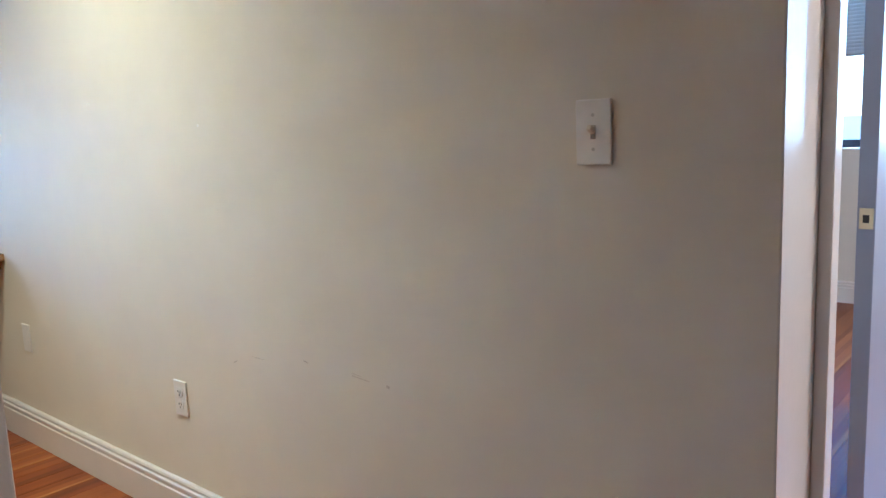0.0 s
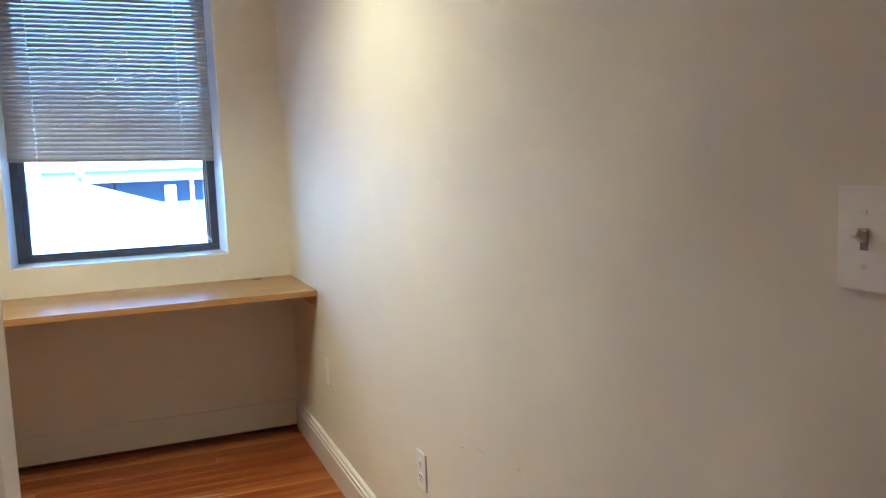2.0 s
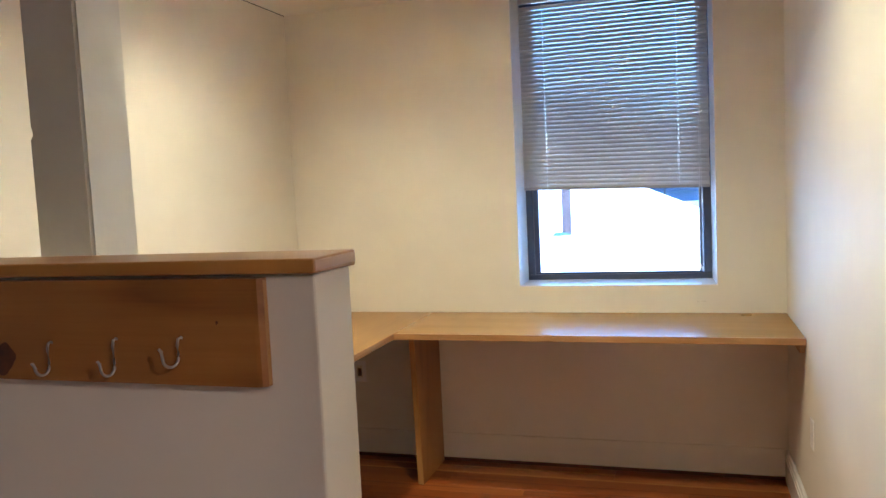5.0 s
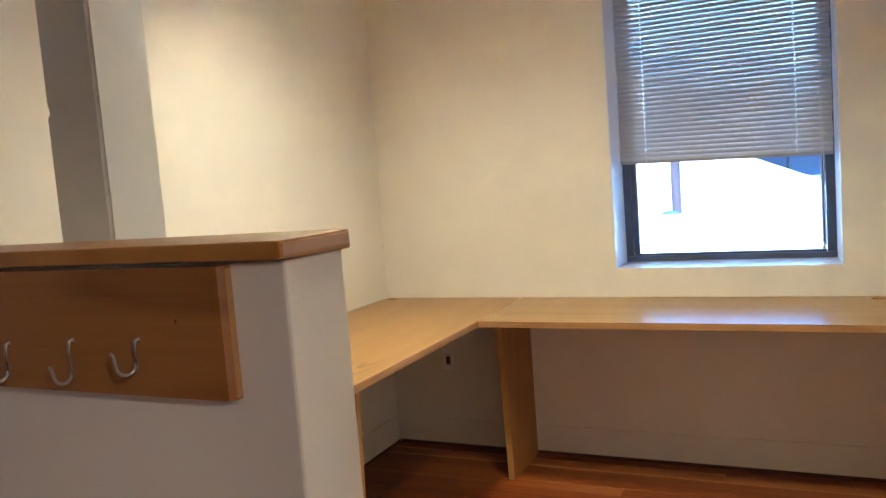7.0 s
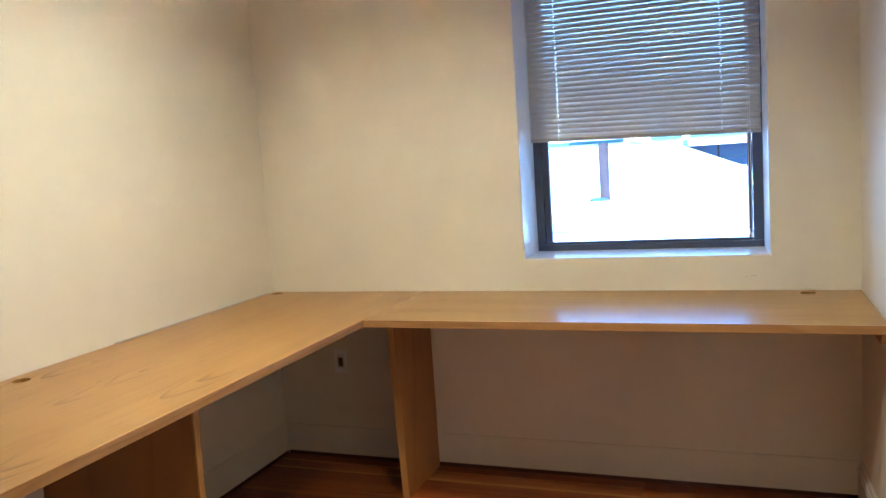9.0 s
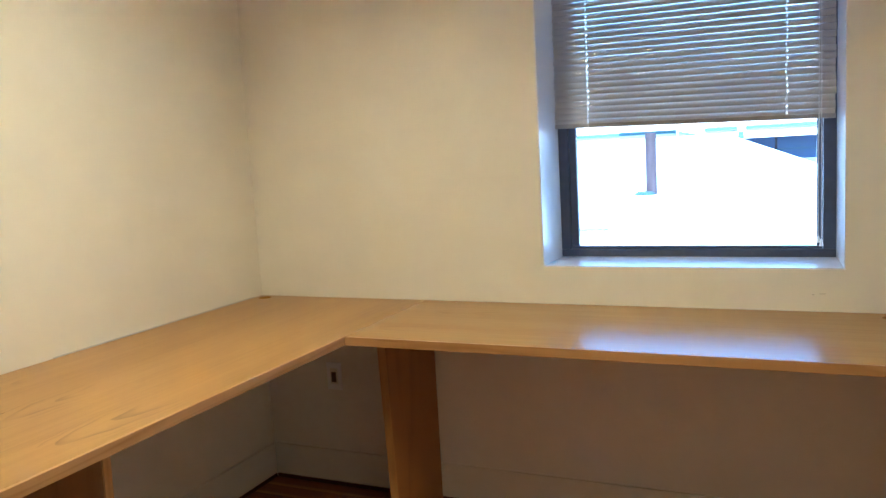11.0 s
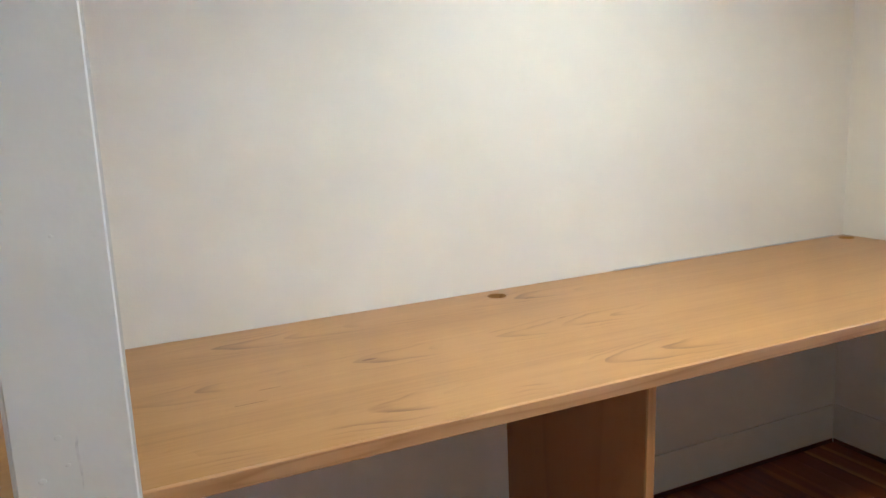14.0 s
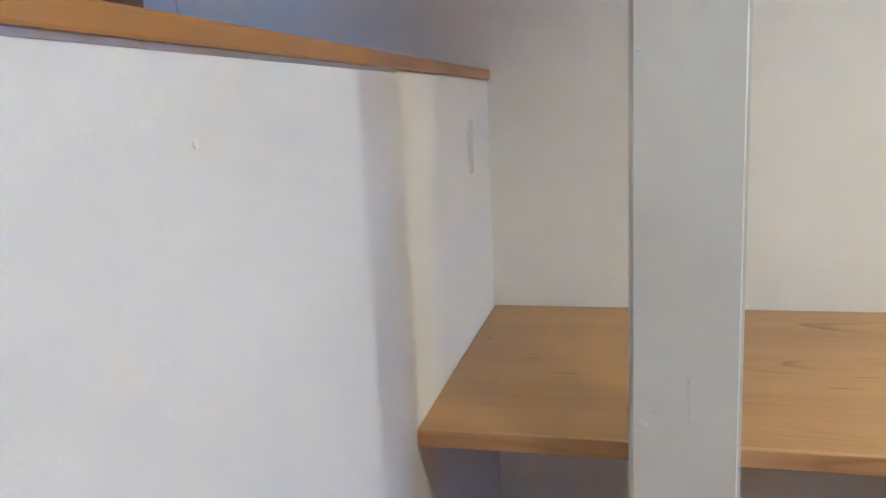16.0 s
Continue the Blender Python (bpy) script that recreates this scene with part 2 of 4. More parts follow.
# end grain with the light it catches mixed into the colour
M_ENDGRAIN = wood("cap_end_grain", (0.26, 0.13, 0.055), (0.38, 0.215, 0.11), (0.47, 0.29, 0.17), 1, 0.45, 9.0, 0.1, 16.0, contrast=0.8)
M_BOARD = wood("pine_board", (0.15, 0.056, 0.010), (0.285, 0.118, 0.021), (0.38, 0.175, 0.038), 0, 0.36, 5.0, 0.12, 5.0, contrast=0.75)
M_PLANK = wood("fir_floor", (0.11, 0.021, 0.003), (0.225, 0.052, 0.0055), (0.41, 0.14, 0.021), 0, 0.36, 4.0, 0.03, 9.0, True, 0.5)
M_DOORWOOD = wood("stained_door_wood", (0.22, 0.12, 0.05), (0.34, 0.2, 0.09), (0.42, 0.26, 0.12), 2, 0.4)
M_PATCH = plain("bare_wood", (0.42, 0.25, 0.12), 0.6, vary=0.15)
M_SUB = plain("floor_gap", (0.03, 0.015, 0.008), 0.9)
M_BRONZE = plain("dark_bronze_aluminium", (0.070, 0.086, 0.125), 0.38, 0.0)
M_PLASTIC = plain("white_plastic", (0.86, 0.85, 0.82), 0.3, vary=0.03)
M_IVORY = plain("ivory_plastic", (0.72, 0.68, 0.58), 0.32, vary=0.03)
M_GAPSTRIP = plain("dark_gap_strip", (0.085, 0.026, 0.007), 0.6, vary=0.2)
M_DARK = plain("dark_slot", (0.02, 0.017, 0.015), 0.6)
M_SLOT = plain("shadowed_ivory", (0.22, 0.19, 0.15), 0.5)
M_BROWN = plain("brown_receptacle", (0.07, 0.035, 0.02), 0.4)
M_STEEL = plain("zinc_steel", (0.55, 0.54, 0.52), 0.3, 1.0)
M_BRASS = plain("pale_brass", (0.72, 0.64, 0.42), 0.35, 0.9)
M_CORD = plain("white_cord", (0.8, 0.8, 0.8), 0.6)
# grey of the worktop's caulk line, also the painted shade below the cap
M_CAULK_SHADE = plain("grey_caulk_and_shade", (0.5, 0.48, 0.46), 0.5)
M_SCUFF = plain("scuff", (0.58, 0.53, 0.44), 0.6, vary=0.3)
M_FLECK = plain("dark_fleck", (0.16, 0.068, 0.018), 0.4, vary=0.3, scale=90)
M_KNOT = plain("wood_knot", (0.085, 0.028, 0.008), 0.4, vary=0.4, scale=60)
# the daylight's blue is put into the white roof's base colour
M_ROOF = plain("blue_tinted_roof", (0.55, 0.69, 0.90), 0.6, vary=0.04, scale=0.6)
M_PIPE = plain("weathered_pipe", (0.017, 0.0085, 0.0115), 0.7, vary=0.2, scale=6)
M_FLASH = plain("weathered_flashing", (0.006, 0.030, 0.045), 0.8, vary=0.3, scale=12)
M_FACADE = plain("blue_facade", (0.075, 0.125, 0.26), 0.7, vary=0.15, scale=1)
M_PALE = plain("pale_fascia", (0.7, 0.72, 0.72), 0.6, vary=0.05, scale=1)
M_TEAL = plain("teal_band", (0.045, 0.105, 0.115), 0.6, vary=0.1, scale=1)
M_GROUND = plain("asphalt_ground", (0.05, 0.05, 0.055), 0.9, vary=0.2, scale=0.5)

M_SLAT, _n, _l, _b = material("blind_slat_enamel", 0.35, 0.0, (0.54, 0.515, 0.48))
_tr = _n.new("ShaderNodeBsdfTranslucent")
_tr.inputs[0].default_value = (0.7, 0.68, 0.64, 1)
_mx = _n.new("ShaderNodeMixShader")
_mx.inputs[0].default_value = 0.06
_l.new(_b.outputs[0], _mx.inputs[1])
_l.new(_tr.outputs[0], _mx.inputs[2])
_l.new(_mx.outputs[0], _n["Material Output"].inputs[0])

M_RAIL = plain("blind_rail_enamel", (0.36, 0.345, 0.33), 0.35, vary=0.03)

M_GLASS, _n, _l, _b = material("window_glass", 0.0, 0.0, (1, 1, 1))
_b.inputs["Transmission Weight"].default_value = 1.0
_b.inputs["IOR"].default_value = 1.45

M_GLOW, _n, _l, _b = material("lamp_lens", 0.5, 0.0, (0.9, 0.8, 0.65))
_b.inputs["Emission Color"].default_value = (1.0, 0.72, 0.42, 1)
_b.inputs["Emission Strength"].default_value = 1.0


# ---- mesh helpers ----
def box(bm, x0, x1, y0, y1, z0, z1, bevel=0.0, seg=2):
    made = bmesh.ops.create_cube(bm, size=1.0)["verts"]
    for v in made:
        v.co = Vector((x0 + (v.co.x + 0.5) * (x1 - x0), y0 + (v.co.y + 0.5) * (y1 - y0), z0 + (v.co.z + 0.5) * (z1 - z0)))
    if bevel > 0:
        edges = list({e for v in made for e in v.link_edges})
        bmesh.ops.bevel(bm, geom=edges, offset=bevel, segments=seg, affect="EDGES", profile=0.6)


def boxes(*rows, bevel=0.0):
    bm = bmesh.new()
    for r in rows:
        box(bm, *r, bevel=bevel)
    return bm


def cyl(bm, base, axis, r, length, seg=20, r2=None):
    """A capped cylinder or cone from base along axis."""
    q = Vector(axis).to_track_quat("Z", "Y").to_matrix().to_4x4()
    m = Matrix.Translation(Vector(base) + Vector(axis).normalized() * length / 2) @ q
    bmesh.ops.create_cone(bm, cap_ends=True, segments=seg, radius1=r, radius2=r if r2 is None else r2, depth=length, matrix=m)


def tube(bm, pts, r, seg=8):
    """A round rod swept along points."""
    pts = [Vector(p) for p in pts]
    rings = []
    for i, p in enumerate(pts):
        d = (pts[min(i + 1, len(pts) - 1)] - pts[max(i - 1, 0)]).normalized()
        q = d.to_track_quat("Z", "Y")
        rings.append([bm.verts.new(p + q @ Vector((r * math.cos(a), r * math.sin(a), 0))) for a in [2 * math.pi * k / seg for k in range(seg)]])
    for a, b in zip(rings, rings[1:]):
        for k in range(seg):
            bm.faces.new((a[k], a[(k + 1) % seg], b[(k + 1) % seg], b[k]))
    bm.faces.new(rings[0][::-1])
    bm.faces.new(rings[-1])


def prism(bm, outline, lift):
    """A closed outline of 3D points, extruded by the vector lift."""
    lo = [bm.verts.new(p) for p in outline]
    hi = [bm.verts.new(Vector(p) + Vector(lift)) for p in outline]
    bm.faces.new(lo[::-1])
    bm.faces.new(hi)
    for i in range(len(lo)):
        j = (i + 1) % len(lo)
        bm.faces.new((lo[i], lo[j], hi[j], hi[i]))
    bmesh.ops.recalc_face_normals(bm, faces=bm.faces)


def slab(outline, holes, z0, z1, seg=28):
    """A flat slab with round holes (x, y, r) cut through it."""
    bm = bmesh.new()
    loops = [[(x, y) for x, y in outline]]
    for hx, hy, hr in holes:
        loops.append([(hx + hr * math.cos(2 * math.pi * k / seg), hy + hr * math.sin(2 * math.pi * k / seg)) for k in range(seg)])
    for z in (z0, z1):
        edges = []
        for lp in loops:
            vs = [bm.verts.new((x, y, z)) for x, y in lp]
            edges += [bm.edges.new((vs[i], vs[(i + 1) % len(vs)])) for i in range(len(vs))]
        bmesh.ops.triangle_fill(bm, edges=edges, use_beauty=True)
    bm.verts.ensure_lookup_table()
    total = sum(len(lp) for lp in loops)
    o = 0
    for lp in loops:
        k = len(lp)
        for i in range(k):
            j = (i + 1) % k
            bm.faces.new((bm.verts[o + i], bm.verts[o + j], bm.verts[total + o + j], bm.verts[total + o + i]))
        o += k
    bmesh.ops.recalc_face_normals(bm, faces=bm.faces)
    return bm


def mesh_of(name, bm, mat, smooth=False):
    me = bpy.data.meshes.new(name)
    bm.to_mesh(me)
    bm.free()
    me.materials.append(mat)
    if smooth:
        for p in me.polygons:
            p.use_smooth = True
    return me


def part(name, bm, mat, parent=None, label="", smooth=False):
    ob = new(name, mesh_of(name, bm, mat, smooth))
    if parent is not None:
        ob.parent = parent
        if parent.type == "EMPTY":
            ob.matrix_parent_inverse = Matrix.Translation(-parent.location)
    if label:
        ob["label"] = label
    return ob


def thing(name, at, label, category, group="", kind=""):
    e = new(name)
    e.location = at
    e.empty_display_size = 0.05
    return tagged(e, label, category, group, kind)


def structure(name, bm, mat, label="", category=""):
    return tagged(part(name, bm, mat), label, category, kind="structure")


# ---- the room's shell ----
WX0, WX1, WZ0, WZ1 = -1.262, -0.302, 0.932, CEIL - 0.003      # window opening
FX1 = -0.312                                            # the frame's east side
structure("wall_north", boxes(
    (-W - 0.12, WX0, 0, 0.34, -0.02, CEIL), (WX1, 0.20, 0, 0.34, -0.02, CEIL),
    (WX0, WX1, 0, 0.34, -0.02, WZ0), (WX0, WX1, 0, 0.34, WZ1, CEIL)),
    M_WALL, "cream painted wall around the deep window recess", "wall")
DY0, DY1, DZ = -4.55, -3.6866, 2.04                      # doorway in the east wall
structure("wall_east", boxes(
    (0, 0.20, DY1, 0, -0.02, CEIL), (0, 0.20, BACK - 0.12, DY0, -0.02, CEIL), (0, 0.20, DY0, DY1, DZ, CEIL)),
    M_WALL, "cream painted wall with a light switch and small scuffs", "wall")
structure("wall_west", boxes(
    (-W - 0.12, -W, -3.845, 0, -0.02, CEIL), (-W - 0.12, -W, BACK - 0.12, -4.635, -0.02, CEIL), (-W - 0.12, -W, -4.635, -3.845, 2.04, CEIL)),
    M_WALL, "cream painted wall behind the long worktop", "wall")
structure("wall_south", boxes((-W, 0, BACK - 0.12, BACK, -0.02, CEIL)), M_WALL, "plain cream painted wall closing the entry", "wall")
holes = [(cx, cy, 0.075) for cx, cy, _w in CANS]
ceil_bm = slab([(-W - 0.12, BACK - 0.12), (0.12, BACK - 0.12), (0.12, 0.34), (-W - 0.12, 0.34)], holes, CEIL, CEIL + 0.10)
structure("ceiling", ceil_bm, M_CEIL, "off-white plaster ceiling", "ceiling")
structure("ceiling_upper", boxes((-W - 0.12, 4.5, BACK - 0.12, 0.34, CEIL + 0.105, CEIL + 0.15)), M_CEIL, "plain slab above the ceiling", "ceiling")

structure("trim", boxes((-W + 0.0005, -W + 0.004, -2.2, -0.002, CEIL - 0.0035, CEIL - 0.0003)), M_DARK, "thin dark gap under the ceiling edge", "trim")

# recessed downlights
for cx, cy, _w in CANS:
    can = thing("recessed_downlight", (cx, cy, CEIL), "round recessed ceiling downlight with a warm lamp", "downlight", "downlights in the ceiling")
    bm = bmesh.new()
    cyl(bm, (cx, cy, CEIL + 0.05), (0, 0, 1), 0.072, 0.045, 28)
    part("reflector_can", bm, M_PLASTIC, can)
    bm = bmesh.new()
    ring = []
    for rr, zz in ((0.074, CEIL + 0.05), (0.074, CEIL - 0.003), (0.095, CEIL - 0.003), (0.095, CEIL - 0.0005)):
        ring.append([bm.verts.new((cx + rr * math.cos(a), cy + rr * math.sin(a), zz)) for a in [2 * math.pi * k / 28 for k in range(28)]])
    for a, b in zip(ring, ring[1:]):
        for k in range(28):
            bm.faces.new((a[k], a[(k + 1) % 28], b[(k + 1) % 28], b[k]))
    part("trim_ring", bm, M_PLASTIC, can)

# baseboards
def baseboard_profile(h=0.153, d=0.017):
    return [(0, 0), (d, 0), (d, h * 0.70), (d * 0.80, h * 0.715), (d * 0.80, h * 0.76), (d * 0.95, h * 0.785), (d * 0.95, h * 0.84),
            (d * 0.62, h * 0.865), (d * 0.62, h * 0.90), (d * 0.72, h * 0.93), (d * 0.55, h * 0.975), (d * 0.2, h), (0, h)]


bm = bmesh.new()
prism(bm, [(-0.001 - d, -0.012, z) for d, z in baseboard_profile()], (0, -3.673, 0))
structure("baseboard", bm, M_TRIM, "white moulded baseboard with beaded top", "baseboard")
bm = bmesh.new()
prism(bm, [(-0.001 - d, DY0 - 0.002, z) for d, z in baseboard_profile()], (0, BACK - DY0 + 0.002, 0))
structure("baseboard", bm, M_TRIM, "white moulded baseboard with beaded top", "baseboard")
bm = boxes((-W + 0.012, -0.018, -0.011, -0.001, 0.018, 0.152), bevel=0.002)
structure("baseboard", bm, M_WALL, "flat painted board along the window wall", "baseboard")
# added dark strips fill the gap left below the flat boards
structure("trim", boxes((-W + 0.012, -0.018, -0.0108, -0.001, 0.0005, 0.0172), bevel=0.001), M_GAPSTRIP, "dark strip filling the gap between the board and the floor", "trim")
structure("trim", boxes((-W + 0.001, -W + 0.0108, -2.90, -0.013, 0.0005, 0.0172), bevel=0.001), M_GAPSTRIP, "dark strip filling the gap between the board and the floor", "trim")
bm = boxes((-W + 0.001, -W + 0.011, -2.90, -0.013, 0.018, 0.152), bevel=0.002)
structure("baseboard", bm, M_WALL, "flat painted board behind the long worktop", "baseboard")

# doorway casing and jamb
casing = structure("door_1", boxes((0.0005, 0.283, -3.690, -3.6867, 0, DZ), bevel=0.001), M_TRIM, "white painted jamb of the open doorway", "door frame")
part("door_stop", boxes((0.192, 0.238, -3.714, -3.6905, 0, DZ - 0.02), bevel=0.003), M_TRIM, casing)
part("jamb", boxes((-0.004, 0.205, DY0 + 0.0005, DY0 + 0.014, 0, DZ), bevel=0.004), M_TRIM, casing)
part("head_jamb", boxes((-0.004, 0.205, DY0 + 0.016, -3.692, DZ - 0.014, DZ - 0.0005), bevel=0.004), M_TRIM, casing)

# stained door in the west wall beyond the half wall
d2 = structure("door_2", boxes((-W - 0.07, -W - 0.03, -4.62, -3.86, 0.008, 2.02), bevel=0.003), M_DOORWOOD, "closed brown stained wooden door", "door")
part("casing", boxes((-W + 0.001, -W + 0.018, -3.845, -3.755, 0, 2.10), bevel=0.005), M_TRIM, d2, "white painted casing")
part("casing", boxes((-W + 0.001, -W + 0.018, -4.725, -4.635, 0, 2.10), bevel=0.005), M_TRIM, d2, "white painted casing")
part("head_casing", boxes((-W + 0.001, -W + 0.018, -4.597, -3.8453, 2.02, 2.10), bevel=0.005), M_TRIM, d2, "white painted casing")

# ---- window ----
FY = 0.245
win = structure("window_1", boxes((WX0 + 0.001, FX1 - 0.001, FY, FY + 0.05, WZ0 + 0.003, WZ0 + 0.030), bevel=0.003), M_BRONZE, "dark bronze aluminium window with clear glass", "window")
part("frame_side", boxes((WX0 + 0.001, WX0 + 0.040, FY, FY + 0.05, WZ0 + 0.031, WZ1 - 0.043), bevel=0.003), M_BRONZE, win)
part("frame_side", boxes((FX1 - 0.046, FX1 - 0.001, FY, FY + 0.05, WZ0 + 0.031, WZ1 - 0.043), bevel=0.003), M_BRONZE, win)
part("frame_head", boxes((WX0 + 0.001, FX1 - 0.001, FY, FY + 0.05, WZ1 - 0.042, WZ1 - 0.001), bevel=0.003), M_BRONZE, win)
GX0, GX1, GZ0, GZ1 = WX0 + 0.041, FX1 - 0.047, WZ0 + 0.031, WZ1 - 0.044
part("sash_rail", boxes((GX0, GX1, FY + 0.012, FY + 0.042, GZ0, GZ0 + 0.010), bevel=0.002), M_BRONZE, win)
part("sash_stile", boxes((GX0, GX0 + 0.026, FY + 0.012, FY + 0.042, GZ0 + 0.011, GZ1), bevel=0.002), M_BRONZE, win)
part("sash_stile", boxes((GX1 - 0.018, GX1, FY + 0.012, FY + 0.042, GZ0 + 0.011, GZ1), bevel=0.002), M_BRONZE, win)
pane = part("pane", boxes((GX0 + 0.012, GX1 - 0.012, FY + 0.026, FY + 0.030, GZ0 + 0.007, GZ1 - 0.002)), M_GLASS, win, "clear glass pane")
pane.visible_shadow = False
# white plaster lining of the recess
lin = structure("window_sill", boxes((WX0 + 0.005, WX1 - 0.005, 0.004, FY - 0.002, WZ0 + 0.0005, WZ0 + 0.004)), M_TRIM, "white painted window recess", "window sill")
part("lining", boxes((WX0 + 0.0005, WX0 + 0.004, 0.003, FY - 0.002, WZ0 + 0.0005, WZ1 - 0.001)), M_TRIM, lin)
bm = bmesh.new()
prism(bm, [(WX1 - 0.0005, 0.003, WZ0 + 0.0045), (WX1 - 0.003, 0.003, WZ0 + 0.0045), (-0.3185, FY - 0.002, WZ0 + 0.0045), (WX1 - 0.0005, FY - 0.002, WZ0 + 0.0045)], (0, 0, WZ1 - WZ0 - 0.006))
part("lining", bm, M_TRIM, lin)


# ---- blinds ----
def slat_mesh(length, width, tilt):
    bm = bmesh.new()
    cs = []
    for k in range(6):
        u = k / 5 - 0.5
        cs.append((u * width, 0.0022 * (1 - 4 * u * u)))
    ca, sa = math.cos(tilt), math.sin(tilt)
    top = [(u * ca - h * sa, u * sa + h * ca) for u, h in cs]
    bot = [(u * ca - (h - 0.0006) * sa, u * sa + (h - 0.0006) * ca) for u, h in cs]
    ring = top + bot[::-1]
    h1, h2 = -length / 2 + 0.125, length / 2 - 0.145
    xs = [-length / 2, h1 - 0.0025, h1 + 0.0025, h2 - 0.0025, h2 + 0.0025, length / 2]
    rows = [[bm.verts.new((x, y, z)) for y, z in ring] for x in xs]
    for q, (a, b) in enumerate(zip(rows, rows[1:])):
        for i in range(len(ring)):
            if q in (1, 3) and i in (2, 8):
                continue
            j = (i + 1) % len(ring)
            bm.faces.new((a[i], a[j], b[j], b[i]))
    bm.faces.new(rows[0][::-1])
    bm.faces.new(rows[-1])
    bmesh.ops.recalc_face_normals(bm, faces=bm.faces)
    return mesh_of("slat", bm, M_SLAT)


def venetian_blind(cx, cy, z_low, z_top, width, label, group, drop=0.0, tilt=65.0):
    """A lowered mini blind; drop: how much lower its east end hangs."""
    e = thing("venetian_blind", (0, 0, z_low), label, "blind", group)
    pitch_z = 0.0222
    me = slat_mesh(width, 0.025, radians(tilt))
    n = int((z_top - 0.028 - z_low - 0.02) / pitch_z)
    rng = random.Random(4)
    for i in range(n):
        z = z_low + 0.022 + i * pitch_z
        s = new("slat", me)
        s.parent = e
        tip = drop * max(0.0, 1 - i / n) / width
        s.location = (rng.uniform(-0.002, 0.002), 0, z - z_low)
        s.rotation_euler = (radians(rng.uniform(-0.06, 0.06)), math.atan(tip), 0)
    rail = boxes((-width / 2, width / 2, -0.012, 0.012, z_low, z_low + 0.016), bevel=0.003)
    bmesh.ops.rotate(rail, cent=(0, 0, z_low), matrix=Matrix.Rotation(math.atan(drop / width), 3, "Y"), verts=rail.verts)
    part("bottom_rail", rail, M_RAIL, e)
    part("head_rail", boxes((-width / 2, width / 2, -0.013, 0.013, z_top - 0.03, z_top), bevel=0.002), M_SLAT, e)
    for sx in (-width / 2 + 0.125, width / 2 - 0.145):
        for sy in (-0.0135, 0.0135):
            bm = bmesh.new()
            tube(bm, [(sx, sy, z_low + 0.008), (sx, sy, z_top - 0.03)], 0.0011, 5)
            part("ladder_cord", bm, M_CORD, e)
    return e


blind = venetian_blind(0, 0, 1.408, WZ1 - 0.004, 0.934, "white metal mini blind lowered halfway, slats closed", "blinds at the windows", drop=0.022)
blind.location = ((WX0 + FX1) / 2 - 0.003, 0.215, 1.408)
cordset = thing("blind_cord", (FX1 - 0.062, 0.195, 1.0), "white blind pull cord with two small tassels", "cord")
for dx, zl in ((0.0, 0.992), (0.007, 0.980)):
    bm = bmesh.new()
    tube(bm, [(FX1 - 0.062 + dx, 0.196, 2.36), (FX1 - 0.060 + dx, 0.195, 1.7), (FX1 - 0.062 + dx * 1.4, 0.197, zl + 0.02)], 0.0011, 5)
    part("string", bm, M_CORD, cordset)
    bm = bmesh.new()
    cyl(bm, (FX1 - 0.062 + dx * 1.4, 0.197, zl), (0, 0, 1), 0.0065, 0.022, 12, 0.003)
    part("tassel", bm, M_PLASTIC, cordset)

# ---- half wall with wooden cap and hook rail ----
HX, HY0, HZ = -0.890, -3.028, 1.360


def half_y(x):
    """The half wall's desk side, which runs slightly out of square."""
    return -2.9205 + 0.0150 * (x - HX)


bm = bmesh.new()
box(bm, -W + 0.001, HX, HY0, half_y(HX), -0.01, HZ - 0.0005, bevel=0.005, seg=3)
for v in bm.verts:
    if v.co.y > -2.98:
        v.co.y += half_y(v.co.x) - half_y(HX)
hw = structure("half_wall", bm, M_WHITE, "pale cream painted half wall with a wooden cap", "half wall")
cap = thing("half_wall_cap", (-1.7, -2.96, HZ), "brown wooden cap board on the half wall", "cap")
bm = bmesh.new()
box(bm, -W + 0.002, -0.884, -3.041, half_y(HX) + 0.0075, HZ + 0.0018, HZ + 0.0206, bevel=0.003, seg=2)
for v in bm.verts:
    if v.co.y > -2.98:
        v.co.y += half_y(v.co.x) - half_y(HX)
for v in bm.verts:
    if v.co.y > -2.98 and v.co.z < HZ + 0.01:
        v.co.z -= 0.003
part("cap_board", bm, M_CAP, cap)
# slab over the cut end, its highlight held in the paler wood
part("end_grain", boxes((-0.8855, -0.8828, -3.0375, half_y(HX) + 0.004, HZ + 0.0048, HZ + 0.0176), bevel=0.0008), M_ENDGRAIN, cap, "sawn end grain, paled for the light it catches")
# thin strip coloured grey in place of the shade under the overhang
bm = bmesh.new()
prism(bm, [(-1.72, half_y(-1.72) - 0.001, HZ - 0.0065), (-1.72, half_y(-1.72) + 0.0010, HZ - 0.0060), (-1.72, half_y(-1.72) + 0.0040, HZ - 0.0016), (-1.72, half_y(-1.72) - 0.001, HZ - 0.0016)],
      (HX - 0.006 + 1.72, half_y(HX) - half_y(-1.72), 0))
part("shade_strip", bm, M_CAULK_SHADE, cap, "grey strip for the shade under the cap")
BX1, BY = -0.9570, HY0 - 0.016
rail = thing("hook_rail", (-1.4, HY0, 1.27), "stained pine hook board with three metal coat hooks", "hook rail")
bm = bmesh.new()
prism(bm, [(-2.05, HY0 - 0.0005, 1.2185), (BX1, HY0 - 0.0005, 1.2185), (BX1, BY + 0.006, 1.2185), (BX1 - 0.006, BY + 0.001, 1.2185), (BX1 - 0.012, BY, 1.2185), (-2.05, BY, 1.2185)], (0, 0, 0.1385))
part("board", bm, M_BOARD, rail)
